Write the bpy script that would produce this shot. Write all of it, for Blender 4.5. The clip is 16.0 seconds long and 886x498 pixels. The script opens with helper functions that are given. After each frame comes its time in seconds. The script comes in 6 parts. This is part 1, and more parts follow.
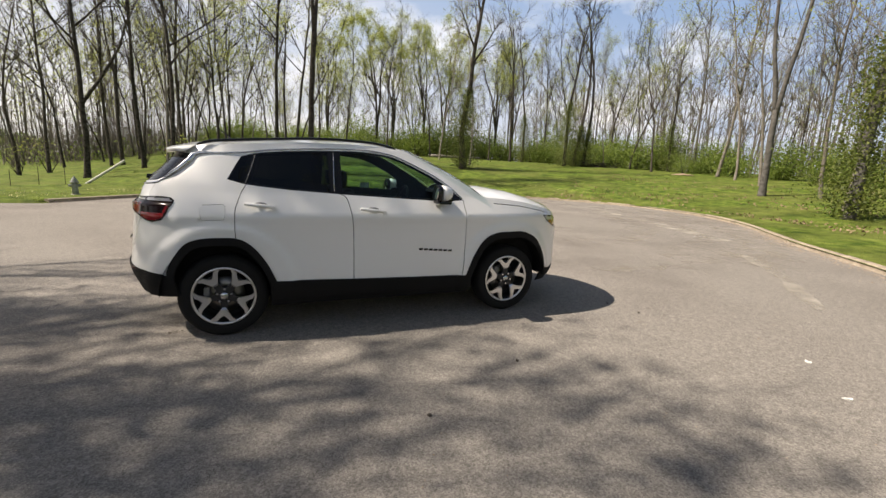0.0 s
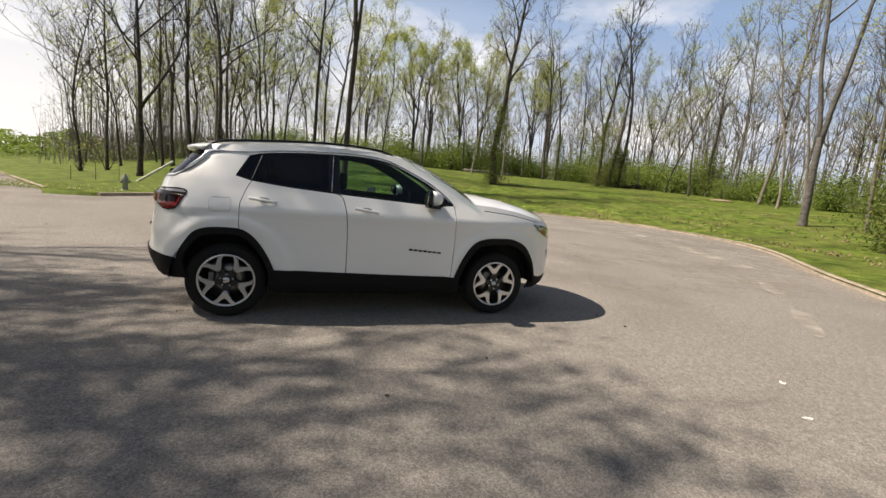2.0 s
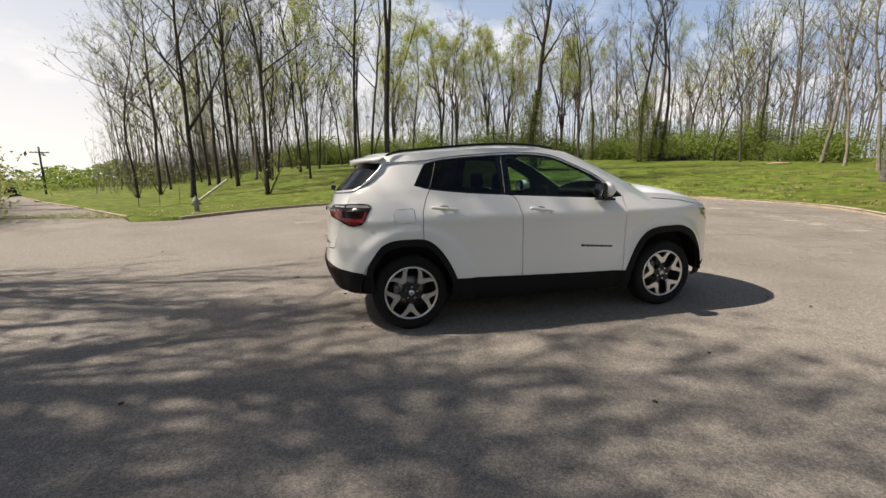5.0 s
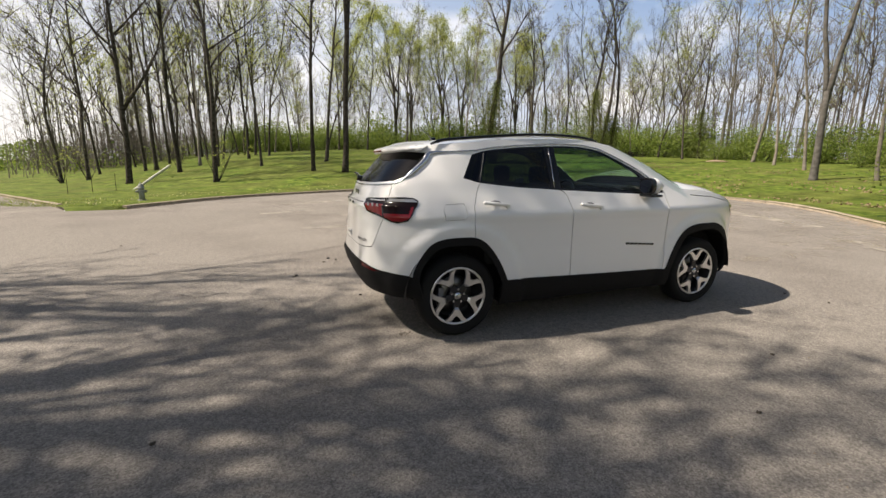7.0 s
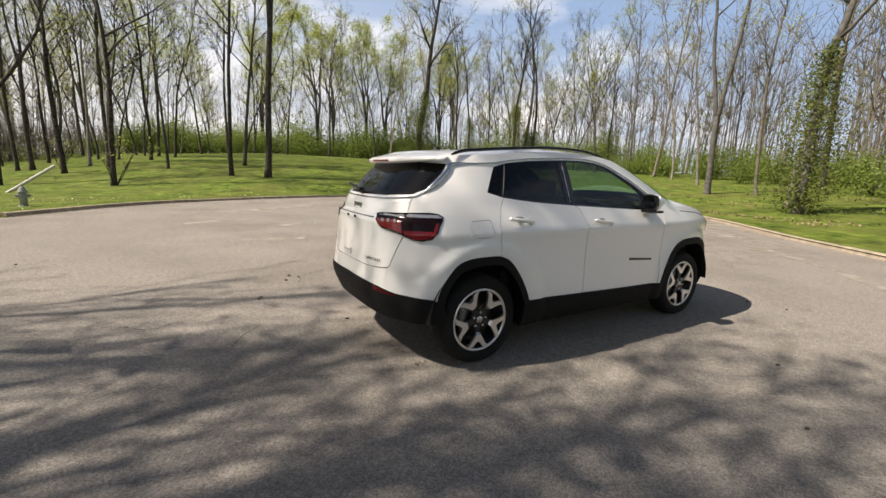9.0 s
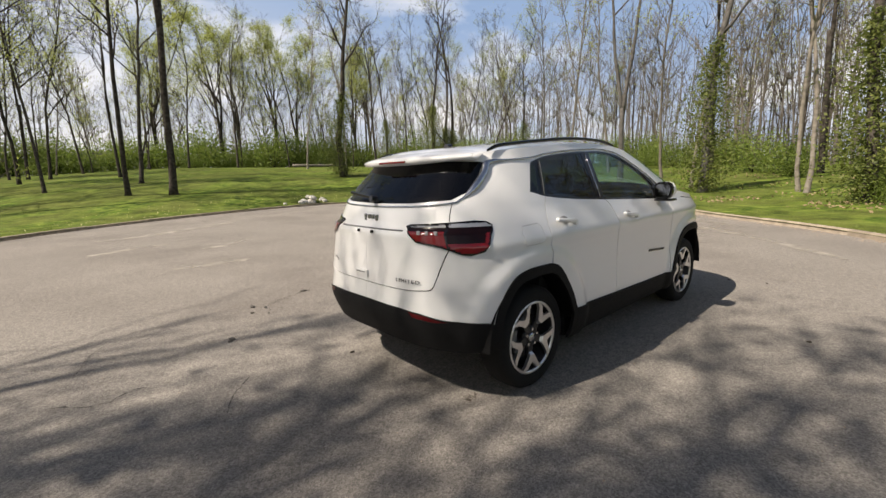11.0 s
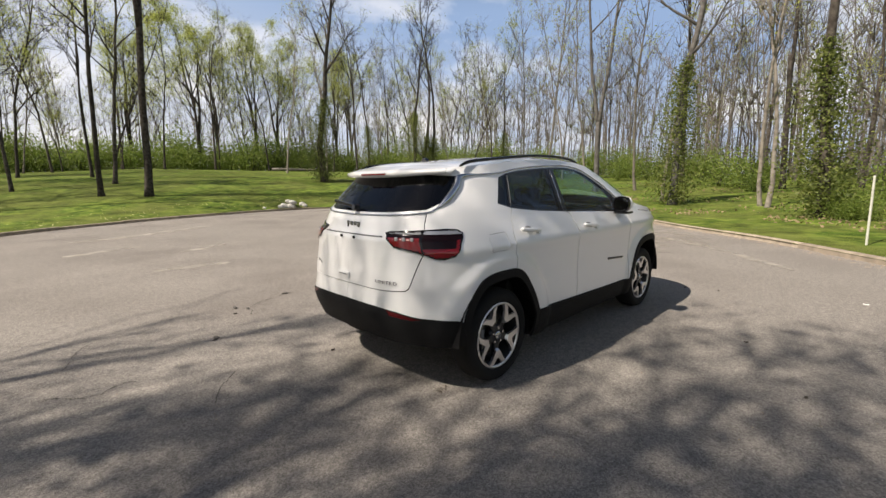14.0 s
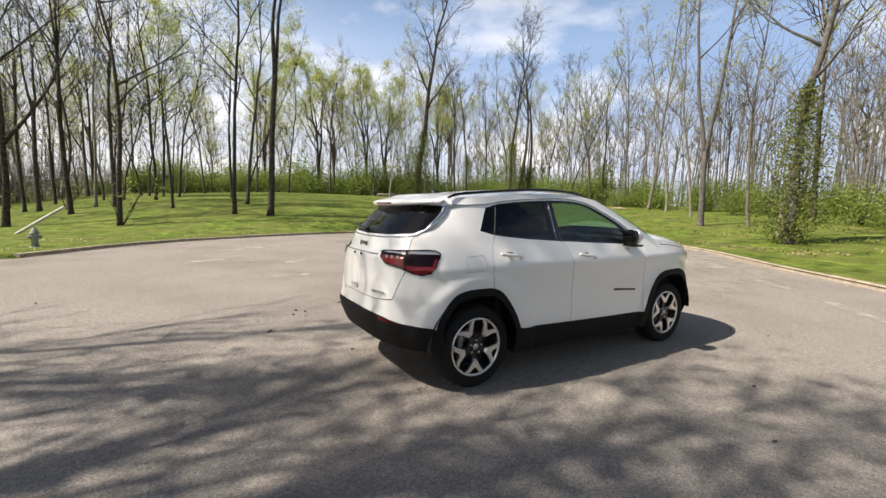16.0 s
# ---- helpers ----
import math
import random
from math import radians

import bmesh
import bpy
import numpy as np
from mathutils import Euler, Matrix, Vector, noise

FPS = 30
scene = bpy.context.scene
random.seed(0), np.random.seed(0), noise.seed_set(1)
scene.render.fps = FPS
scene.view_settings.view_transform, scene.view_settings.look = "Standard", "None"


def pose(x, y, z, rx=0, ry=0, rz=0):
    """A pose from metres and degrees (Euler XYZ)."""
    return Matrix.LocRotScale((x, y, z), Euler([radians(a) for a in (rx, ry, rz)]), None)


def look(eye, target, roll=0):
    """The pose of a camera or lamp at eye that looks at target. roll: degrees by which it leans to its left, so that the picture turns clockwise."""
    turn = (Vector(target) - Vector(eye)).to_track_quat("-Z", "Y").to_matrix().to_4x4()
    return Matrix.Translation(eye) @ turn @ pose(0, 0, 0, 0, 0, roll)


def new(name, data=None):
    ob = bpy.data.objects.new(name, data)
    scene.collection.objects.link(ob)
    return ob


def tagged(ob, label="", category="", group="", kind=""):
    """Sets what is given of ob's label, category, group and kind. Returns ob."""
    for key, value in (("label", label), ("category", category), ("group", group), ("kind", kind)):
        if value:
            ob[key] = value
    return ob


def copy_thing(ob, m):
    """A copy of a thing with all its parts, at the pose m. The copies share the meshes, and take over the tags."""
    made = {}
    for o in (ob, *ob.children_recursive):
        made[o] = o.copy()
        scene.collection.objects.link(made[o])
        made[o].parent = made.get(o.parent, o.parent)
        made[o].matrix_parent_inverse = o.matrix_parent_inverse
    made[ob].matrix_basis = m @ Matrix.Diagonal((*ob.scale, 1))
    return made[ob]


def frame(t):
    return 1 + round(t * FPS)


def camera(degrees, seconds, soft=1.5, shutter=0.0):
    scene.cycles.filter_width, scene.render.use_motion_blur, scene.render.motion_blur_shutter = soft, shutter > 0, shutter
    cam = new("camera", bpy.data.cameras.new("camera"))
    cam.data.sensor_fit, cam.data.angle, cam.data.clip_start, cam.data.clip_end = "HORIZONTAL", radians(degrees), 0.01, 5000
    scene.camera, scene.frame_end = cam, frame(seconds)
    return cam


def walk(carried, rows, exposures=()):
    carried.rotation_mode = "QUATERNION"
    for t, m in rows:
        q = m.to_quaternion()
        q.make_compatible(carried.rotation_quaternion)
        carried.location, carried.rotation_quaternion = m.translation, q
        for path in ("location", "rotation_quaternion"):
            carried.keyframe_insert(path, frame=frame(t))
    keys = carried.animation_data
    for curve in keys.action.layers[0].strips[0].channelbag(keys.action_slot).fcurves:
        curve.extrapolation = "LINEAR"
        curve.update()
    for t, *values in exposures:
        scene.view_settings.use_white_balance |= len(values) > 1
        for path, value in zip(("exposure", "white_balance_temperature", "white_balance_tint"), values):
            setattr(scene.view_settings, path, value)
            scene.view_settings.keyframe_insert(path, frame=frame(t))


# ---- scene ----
cam = camera(92.0, 16.0)
PATH = [
    (0, (-0.981, -4.675, 1.451), (-0.228, -2.859, 1.088), 2.5),
    (0.5, (-0.696, -4.770, 1.456), (-0.108, -2.889, 1.117), 1.0),
    (1, (-0.560, -4.805, 1.432), (0.106, -2.938, 1.164), 4.8),
    (1.5, (-0.643, -4.963, 1.392), (-0.040, -3.080, 1.088), 3.1),
    (2, (-0.667, -5.058, 1.405), (-0.050, -3.180, 1.097), 5.1),
    (2.5, (-0.785, -5.089, 1.423), (-0.246, -3.182, 1.148), 3.4),
    (3, (-0.968, -4.927, 1.396), (-0.591, -2.983, 1.116), 4.1),
    (3.5, (-1.158, -4.697, 1.397), (-0.781, -2.754, 1.114), 3.4),
    (4, (-1.422, -4.552, 1.382), (-1.111, -2.603, 1.057), 4.0),
    (4.5, (-1.710, -4.569, 1.397), (-1.304, -2.639, 1.066), 1.1),
    (7, (-2.668, -3.958, 1.408), (-1.965, -2.127, 1.021), 0.6),
    (7.5, (-2.773, -3.721, 1.402), (-1.978, -1.914, 1.082), -0.3),
    (8, (-2.917, -3.548, 1.418), (-2.110, -1.747, 1.095), 0.4),
    (8.5, (-3.119, -3.442, 1.433), (-2.154, -1.718, 1.119), -0.3),
    (8.7, (-3.163, -3.406, 1.423), (-2.172, -1.702, 1.086), 0.9),
    (10.8, (-3.563, -2.556, 1.441), (-2.259, -1.078, 1.100), -1.1),
    (11, (-3.573, -2.460, 1.419), (-2.251, -0.997, 1.083), -1.8),
    (11.5, (-3.660, -2.251, 1.448), (-2.332, -0.792, 1.118), -3.1),
    (12, (-3.825, -2.200, 1.494), (-2.373, -0.864, 1.167), -3.2),
    (12.5, (-3.910, -2.203, 1.495), (-2.389, -0.941, 1.189), -1.5),
    (13, (-3.859, -2.300, 1.484), (-2.366, -1.005, 1.180), -2.4),
    (13.5, (-3.786, -2.478, 1.470), (-2.374, -1.097, 1.154), -0.0),
    (14, (-3.741, -2.693, 1.454), (-2.348, -1.291, 1.148), -0.5),
    (14.5, (-3.675, -2.932, 1.471), (-2.284, -1.537, 1.122), 0.0),
    (15, (-3.586, -3.142, 1.484), (-2.322, -1.608, 1.261), 0.8),
    (15.5, (-3.463, -3.335, 1.494), (-2.355, -1.680, 1.313), -1.2),
    (16, (-3.394, -3.629, 1.472), (-2.349, -1.933, 1.288), 1.2),
]
walk(cam, [(t, look(eye, target, roll)) for t, eye, target, roll in PATH],
     [(0.0, 0.66, 7080, 13), (4.0, 0.55, 7100, 13), (8.5, 0.69, 7120, 13), (12.5, 0.50, 6930, 13), (14.5, 0.64, 6880, 13), (16.0, 0.84, 6860, 13)])

# ---- world, sun, exposure ----
SUN = Vector((-0.86, 0.24, 1.03)).normalized()
world = bpy.data.worlds.new("sky")
scene.world = world
world.use_nodes = True
wn, wl = world.node_tree.nodes, world.node_tree.links
sky = wn.new("ShaderNodeTexSky")
sky.sky_type, sky.sun_disc = "NISHITA", False
sky.sun_elevation = math.asin(SUN.z)
sky.sun_rotation = math.atan2(SUN.x, SUN.y)
sky.air_density, sky.dust_density, sky.ozone_density = 1.0, 1.2, 1.3
# spring haze: pale at the horizon and towards the sun, clear blue higher up, with soft broken cloud
tc = wn.new("ShaderNodeTexCoord")
sp = wn.new("ShaderNodeSeparateXYZ")
wl.new(tc.outputs["Generated"], sp.inputs[0])


def world_math(op, a, b):
    k = wn.new("ShaderNodeMath")
    k.operation = op
    for socket, v in zip(k.inputs, (a, b)):
        if isinstance(v, (int, float)):
            socket.default_value = v
        else:
            wl.new(v, socket)
    return k.outputs[0]


def world_range(src, a, b, c, d):
    k = wn.new("ShaderNodeMapRange")
    for n, v in enumerate((a, b, c, d)):
        k.inputs[n + 1].default_value = v
    wl.new(src, k.inputs[0])
    return k.outputs[0]


def world_mix(fac, a, b):
    k = wn.new("ShaderNodeMix")
    k.data_type = "RGBA"
    for socket, v in ((k.inputs["Factor"], fac), (k.inputs["A"], a), (k.inputs["B"], b)):
        if isinstance(v, tuple):
            socket.default_value = (*v, 1)
        else:
            wl.new(v, socket)
    return k.outputs["Result"]


haze_way = world_math("ADD", sp.outputs["Z"], world_math("MULTIPLY", sp.outputs["X"], 0.28))
haze = world_mix(world_range(haze_way, -0.08, 0.5, 0.0, 1.0), (12.6, 12.8, 13.0), (3.9, 5.8, 9.2))
air = world_mix(world_range(sp.outputs["Z"], 0.34, 0.56, 0.92, 0.0), sky.outputs[0], haze)
mp = wn.new("ShaderNodeMapping")
mp.inputs["Scale"].default_value = (1.0, 1.0, 2.2)
cl = wn.new("ShaderNodeTexNoise")
cl.inputs["Scale"].default_value, cl.inputs["Detail"].default_value, cl.inputs["Roughness"].default_value = 5.0, 9, 0.55
wl.new(tc.outputs["Generated"], mp.inputs["Vector"])
wl.new(mp.outputs[0], cl.inputs["Vector"])
cloud = world_math("MULTIPLY", world_range(cl.outputs["Fac"], 0.48, 0.68, 0.0, 0.9), world_range(sp.outputs["Z"], 0.1, 0.6, 1.0, 0.1))
wl.new(world_mix(cloud, air, (13.2, 13.4, 13.7)), wn["Background"].inputs[0])
wn["Background"].inputs[1].default_value = 0.056
sun = new("sun", bpy.data.lights.new("sun", "SUN"))
sun.data.energy, sun.data.angle, sun.data.color = 5.0, radians(0.45), (1.0, 0.94, 0.85)
sun.matrix_world = look(SUN * 60, (0, 0, 0))


# ---- materials ----
def mat(name, color, rough=0.6, metal=0.0, color2=None, scale=8.0, detail=6.0, spread=(0.35, 0.65), bump=0.0, bump_scale=60.0,
        vary=0.0, coat=0.0, spec=0.5, big=None, big_scale=0.35, coords="Object"):
    m = bpy.data.materials.new(name)
    m.use_nodes = True
    n, l = m.node_tree.nodes, m.node_tree.links
    b = n["Principled BSDF"]
    b.inputs["Base Color"].default_value = (*color, 1)
    b.inputs["Roughness"].default_value, b.inputs["Metallic"].default_value = rough, metal
    b.inputs["Coat Weight"].default_value, b.inputs["Specular IOR Level"].default_value = coat, spec
    co = n.new("ShaderNodeTexCoord")
    out = None

    def noise_of(sc, det, lo, hi):
        t = n.new("ShaderNodeTexNoise")
        t.inputs["Scale"].default_value, t.inputs["Detail"].default_value = sc, det
        r = n.new("ShaderNodeMapRange")
        r.inputs[1].default_value, r.inputs[2].default_value = lo, hi
        l.new(co.outputs[coords], t.inputs["Vector"])
        l.new(t.outputs["Fac"], r.inputs[0])
        return r.outputs[0]

    def blend(fac, a, bcol, mode="MIX"):
        k = n.new("ShaderNodeMix")
        k.data_type, k.blend_type = "RGBA", mode
        for s, v in ((k.inputs["Factor"], fac), (k.inputs["A"], a), (k.inputs["B"], bcol)):
            if isinstance(v, bpy.types.NodeSocket):
                l.new(v, s)
            elif isinstance(v, tuple):
                s.default_value = (*v, 1)
            else:
                s.default_value = v
        return k.outputs["Result"]

    out = color
    if color2:
        out = blend(noise_of(scale, detail, *spread), color, color2)
    if big:
        out = blend(noise_of(big_scale, 4, 0.4, 0.62), out, big)
    if vary:
        oi = n.new("ShaderNodeObjectInfo")
        hs = n.new("ShaderNodeHueSaturation")
        r = n.new("ShaderNodeMapRange")
        r.inputs[3].default_value, r.inputs[4].default_value = 1 - vary, 1 + vary
        l.new(oi.outputs["Random"], r.inputs[0])
        l.new(r.outputs[0], hs.inputs["Value"])
        if isinstance(out, tuple):
            hs.inputs["Color"].default_value = (*out, 1)
        else:
            l.new(out, hs.inputs["Color"])
        out = hs.outputs[0]
    if not isinstance(out, tuple):
        l.new(out, b.inputs["Base Color"])
    if bump:
        t = n.new("ShaderNodeTexNoise")
        t.inputs["Scale"].default_value, t.inputs["Detail"].default_value = bump_scale, 5
        bp = n.new("ShaderNodeBump")
        bp.inputs["Strength"].default_value, bp.inputs["Distance"].default_value = bump, 0.02
        l.new(co.outputs[coords], t.inputs["Vector"])
        l.new(t.outputs["Fac"], bp.inputs["Height"])
        l.new(bp.outputs[0], b.inputs["Normal"])
    return m


def leaf_mat(name, c1, c2, thin=0.45):
    """Thin leaves: each leaf its own shade, some light passing through."""
    m = bpy.data.materials.new(name)
    m.use_nodes = True
    n, l = m.node_tree.nodes, m.node_tree.links
    b = n["Principled BSDF"]
    g = n.new("ShaderNodeNewGeometry")
    k = n.new("ShaderNodeMix")
    k.data_type = "RGBA"
    k.inputs["A"].default_value, k.inputs["B"].default_value = (*c1, 1), (*c2, 1)
    l.new(g.outputs["Random Per Island"], k.inputs["Factor"])
    l.new(k.outputs["Result"], b.inputs["Base Color"])
    b.inputs["Roughness"].default_value = 0.6
    tr = n.new("ShaderNodeBsdfTranslucent")
    l.new(k.outputs["Result"], tr.inputs["Color"])
    ms = n.new("ShaderNodeMixShader")
    ms.inputs[0].default_value = thin
    l.new(b.outputs[0], ms.inputs[1])
    l.new(tr.outputs[0], ms.inputs[2])
    l.new(ms.outputs[0], n["Material Output"].inputs[0])
    return m


def glass_mat(name, tint, clear):
    """Window glass: a tinted see-through sheet under a sharp gloss."""
    m = bpy.data.materials.new(name)
    m.use_nodes = True
    n, l = m.node_tree.nodes, m.node_tree.links
    n.remove(n["Principled BSDF"])
    tr, gl, fr, ms = (n.new("ShaderNodeBsdf" + k) for k in ("Transparent", "Glossy")), None, None, None
    tr, gl = tr
    fr, ms = n.new("ShaderNodeFresnel"), n.new("ShaderNodeMixShader")
    fr.inputs["IOR"].default_value = 1.5
    tr.inputs["Color"].default_value = (*[c * clear for c in tint], 1)
    gl.inputs["Roughness"].default_value = 0.01
    l.new(fr.outputs[0], ms.inputs[0])
    l.new(tr.outputs[0], ms.inputs[1])
    l.new(gl.outputs[0], ms.inputs[2])
    l.new(ms.outputs[0], n["Material Output"].inputs[0])
    return m



def asphalt_mat():
    """Old asphalt: pale worn tracks, broad stains, a grain of light and dark stones."""
    m = mat("asphalt", (0.170, 0.153, 0.136), 0.9, color2=(0.238, 0.217, 0.193), scale=0.55, detail=9, spread=(0.36, 0.64), big=(0.218, 0.20, 0.178), big_scale=0.13, spec=0.25)
    n, l = m.node_tree.nodes, m.node_tree.links
    b = n["Principled BSDF"]
    src = b.inputs["Base Color"].links[0].from_socket
    co = n.new("ShaderNodeTexCoord")
    vo = n.new("ShaderNodeTexVoronoi")
    vo.inputs["Scale"].default_value = 130
    l.new(co.outputs["Object"], vo.inputs["Vector"])
    sep = n.new("ShaderNodeSeparateColor")
    l.new(vo.outputs["Color"], sep.inputs[0])
    r = n.new("ShaderNodeMapRange")
    r.inputs[3].default_value, r.inputs[4].default_value = 0.64, 1.36
    l.new(sep.outputs[0], r.inputs[0])
    fine = n.new("ShaderNodeTexNoise")
    fine.inputs["Scale"].default_value, fine.inputs["Detail"].default_value = 18, 6
    l.new(co.outputs["Object"], fine.inputs["Vector"])
    r2 = n.new("ShaderNodeMapRange")
    r2.inputs[1].default_value, r2.inputs[2].default_value, r2.inputs[3].default_value, r2.inputs[4].default_value = 0.3, 0.7, 0.88, 1.12
    l.new(fine.outputs["Fac"], r2.inputs[0])
    # single pale and dark stones standing out of the binder
    big = n.new("ShaderNodeTexVoronoi")
    big.inputs["Scale"].default_value = 55
    l.new(co.outputs["Object"], big.inputs["Vector"])
    sep2, r3, mul3 = n.new("ShaderNodeSeparateColor"), n.new("ShaderNodeMapRange"), n.new("ShaderNodeMath")
    r3.inputs[3].default_value, r3.inputs[4].default_value = 0.88, 1.12
    l.new(big.outputs["Color"], sep2.inputs[0])
    l.new(sep2.outputs[1], r3.inputs[0])
    mul3.operation = "MULTIPLY"
    l.new(r.outputs[0], mul3.inputs[0])
    l.new(r3.outputs[0], mul3.inputs[1])
    mul = n.new("ShaderNodeMath")
    mul.operation = "MULTIPLY"
    l.new(mul3.outputs[0], mul.inputs[0])
    l.new(r2.outputs[0], mul.inputs[1])
    hs = n.new("ShaderNodeHueSaturation")
    l.new(src, hs.inputs["Color"])
    l.new(mul.outputs[0], hs.inputs["Value"])
    l.new(hs.outputs[0], b.inputs["Base Color"])
    bp = n.new("ShaderNodeBump")
    bp.inputs["Strength"].default_value, bp.inputs["Distance"].default_value = 0.4, 0.006
    l.new(vo.outputs["Distance"], bp.inputs["Height"])
    l.new(bp.outputs[0], b.inputs["Normal"])
    return m


ASPHALT = asphalt_mat()
GRASS = mat("lawn", (0.042, 0.078, 0.009), 0.9, color2=(0.135, 0.175, 0.03), scale=2.6, detail=12, spread=(0.38, 0.62), bump=1.0, bump_scale=22,
            big=(0.105, 0.125, 0.028), big_scale=0.35, spec=0.12)
def tuft_lawn():
    """Breaks the lawn into tufts and thin patches at hand's width."""
    n, l = GRASS.node_tree.nodes, GRASS.node_tree.links
    b = n["Principled BSDF"]
    src = b.inputs["Base Color"].links[0].from_socket
    co, t, r, hs = n.new("ShaderNodeTexCoord"), n.new("ShaderNodeTexNoise"), n.new("ShaderNodeMapRange"), n.new("ShaderNodeHueSaturation")
    t.inputs["Scale"].default_value, t.inputs["Detail"].default_value, t.inputs["Roughness"].default_value = 0.9, 14, 0.75
    r.inputs[1].default_value, r.inputs[2].default_value, r.inputs[3].default_value, r.inputs[4].default_value = 0.36, 0.64, 0.5, 1.5
    l.new(co.outputs["Object"], t.inputs["Vector"])
    l.new(t.outputs["Fac"], r.inputs[0])
    l.new(r.outputs[0], hs.inputs["Value"])
    l.new(src, hs.inputs["Color"])
    l.new(hs.outputs[0], b.inputs["Base Color"])


tuft_lawn()
CONCRETE = mat("kerb concrete", (0.36, 0.30, 0.23), 0.9, color2=(0.24, 0.20, 0.155), scale=5, bump=0.4, bump_scale=40, vary=0.12, spec=0.2)
BARK = mat("bark", (0.040, 0.034, 0.028), 0.95, color2=(0.088, 0.076, 0.064), scale=7, spread=(0.4, 0.6), bump=0.8, bump_scale=30, vary=0.3, spec=0.15)
PALEBARK = mat("pale bark", (0.24, 0.215, 0.18), 0.95, color2=(0.13, 0.115, 0.095), scale=6, bump=0.6, bump_scale=26, vary=0.25, spec=0.15)
GREYBARK = mat("grey bark", (0.145, 0.137, 0.125), 0.95, color2=(0.075, 0.070, 0.064), scale=6, bump=0.6, bump_scale=26, vary=0.2, spec=0.15)
LEAF = leaf_mat("spring leaves", (0.30, 0.36, 0.07), (0.46, 0.48, 0.13), 0.55)
BUSHLEAF = leaf_mat("shrub leaves", (0.11, 0.18, 0.025), (0.25, 0.31, 0.06))
LANELEAF = leaf_mat("hedge leaves", (0.15, 0.17, 0.045), (0.30, 0.31, 0.10))
IVY = leaf_mat("ivy leaves", (0.075, 0.105, 0.02), (0.19, 0.215, 0.05), 0.4)
PAINT = mat("white paint", (0.80, 0.80, 0.79), 0.32, coat=1.0)
CLAD = mat("black textured plastic", (0.007, 0.007, 0.0075), 0.7, bump=0.15, bump_scale=400, spec=0.2)
GLOSSBLACK = mat("gloss black trim", (0.006, 0.006, 0.007), 0.12)
CHROME = mat("satin chrome", (0.50, 0.52, 0.55), 0.2, 1.0)
ALLOY = mat("machined alloy", (0.68, 0.68, 0.69), 0.28, 0.9)
DARKALLOY = mat("painted dark alloy", (0.02, 0.02, 0.022), 0.4, 0.2)
RUBBER = mat("tyre rubber", (0.009, 0.009, 0.009), 0.85, spec=0.3, bump=0.1, bump_scale=200)
CABIN = mat("black cabin trim", (0.018, 0.018, 0.02), 0.7, color2=(0.03, 0.03, 0.03), scale=30)
TINT = glass_mat("privacy glass", (0.8, 0.9, 1.0), 0.07)
CLEAR = glass_mat("side glass", (0.8, 1.0, 0.95), 0.72)
REDLENS = mat("red lens", (0.17, 0.005, 0.008), 0.15, coat=0.4)
DARKLENS = mat("smoked lens", (0.009, 0.003, 0.0035), 0.12, spec=0.2)
CLEARLENS = mat("clear lens", (0.42, 0.43, 0.45), 0.12, 0.3, coat=1.0)
AMBER = mat("amber lens", (0.36, 0.10, 0.015), 0.1, coat=1.0)
# small grey parts; also stands in for shade at handle cups and tailgate lip
TRIM_SHADE_GREY = mat("grey for small parts and put-in shade", (0.16, 0.16, 0.16), 0.5)
PAINTED_IRON = mat("weathered grey paint", (0.30, 0.33, 0.31), 0.7, color2=(0.20, 0.20, 0.18), scale=20, bump=0.3)
WHITEPOLE = mat("off-white pole paint", (0.58, 0.58, 0.50), 0.7, color2=(0.42, 0.42, 0.35), scale=6)
STONE = mat("pale stone", (0.62, 0.60, 0.55), 0.9, color2=(0.46, 0.44, 0.40), scale=12, bump=0.6, vary=0.15)
PAPER = mat("white litter", (0.75, 0.75, 0.72), 0.8, color2=(0.6, 0.6, 0.56), scale=30)


# ---- building helpers ----
def link(name, verts, faces, material, parent=None, label="", smooth=False):
    me = bpy.data.meshes.new(name)
    me.from_pydata([tuple(map(float, v)) for v in verts], [], [tuple(int(i) for i in f) for f in faces])
    me.materials.append(material)
    if smooth:
        me.polygons.foreach_set("use_smooth", [True] * len(me.polygons))
    ob = new(name, me)
    ob.parent = parent
    return tagged(ob, label)


def part(name, bm, material, parent=None, label="", smooth=False):
    me = bpy.data.meshes.new(name)
    bmesh.ops.recalc_face_normals(bm, faces=bm.faces)
    bm.to_mesh(me)
    bm.free()
    me.materials.append(material)
    if smooth:
        me.polygons.foreach_set("use_smooth", [True] * len(me.polygons))
    ob = new(name, me)
    ob.parent = parent
    return tagged(ob, label)


def empty(name, m, label, category, group="", kind=""):
    ob = new(name)
    ob.matrix_world = m
    return tagged(ob, label, category, group, kind)


def box(bm, cx, cy, cz, sx, sy, sz, bevel=0.0, rot=None):
    v = bmesh.ops.create_cube(bm, size=1)["verts"]
    bmesh.ops.scale(bm, vec=(sx, sy, sz), verts=v)
    if bevel:
        e = list({e for q in v for e in q.link_edges})
        r = bmesh.ops.bevel(bm, geom=e, offset=bevel, segments=2, affect="EDGES", profile=0.6)
        v = list({q for f in r["faces"] for q in f.verts} | {q for q in v if q.is_valid})
    if rot:
        bmesh.ops.rotate(bm, cent=(0, 0, 0), matrix=rot, verts=v)
    bmesh.ops.translate(bm, vec=(cx, cy, cz), verts=v)
    return v


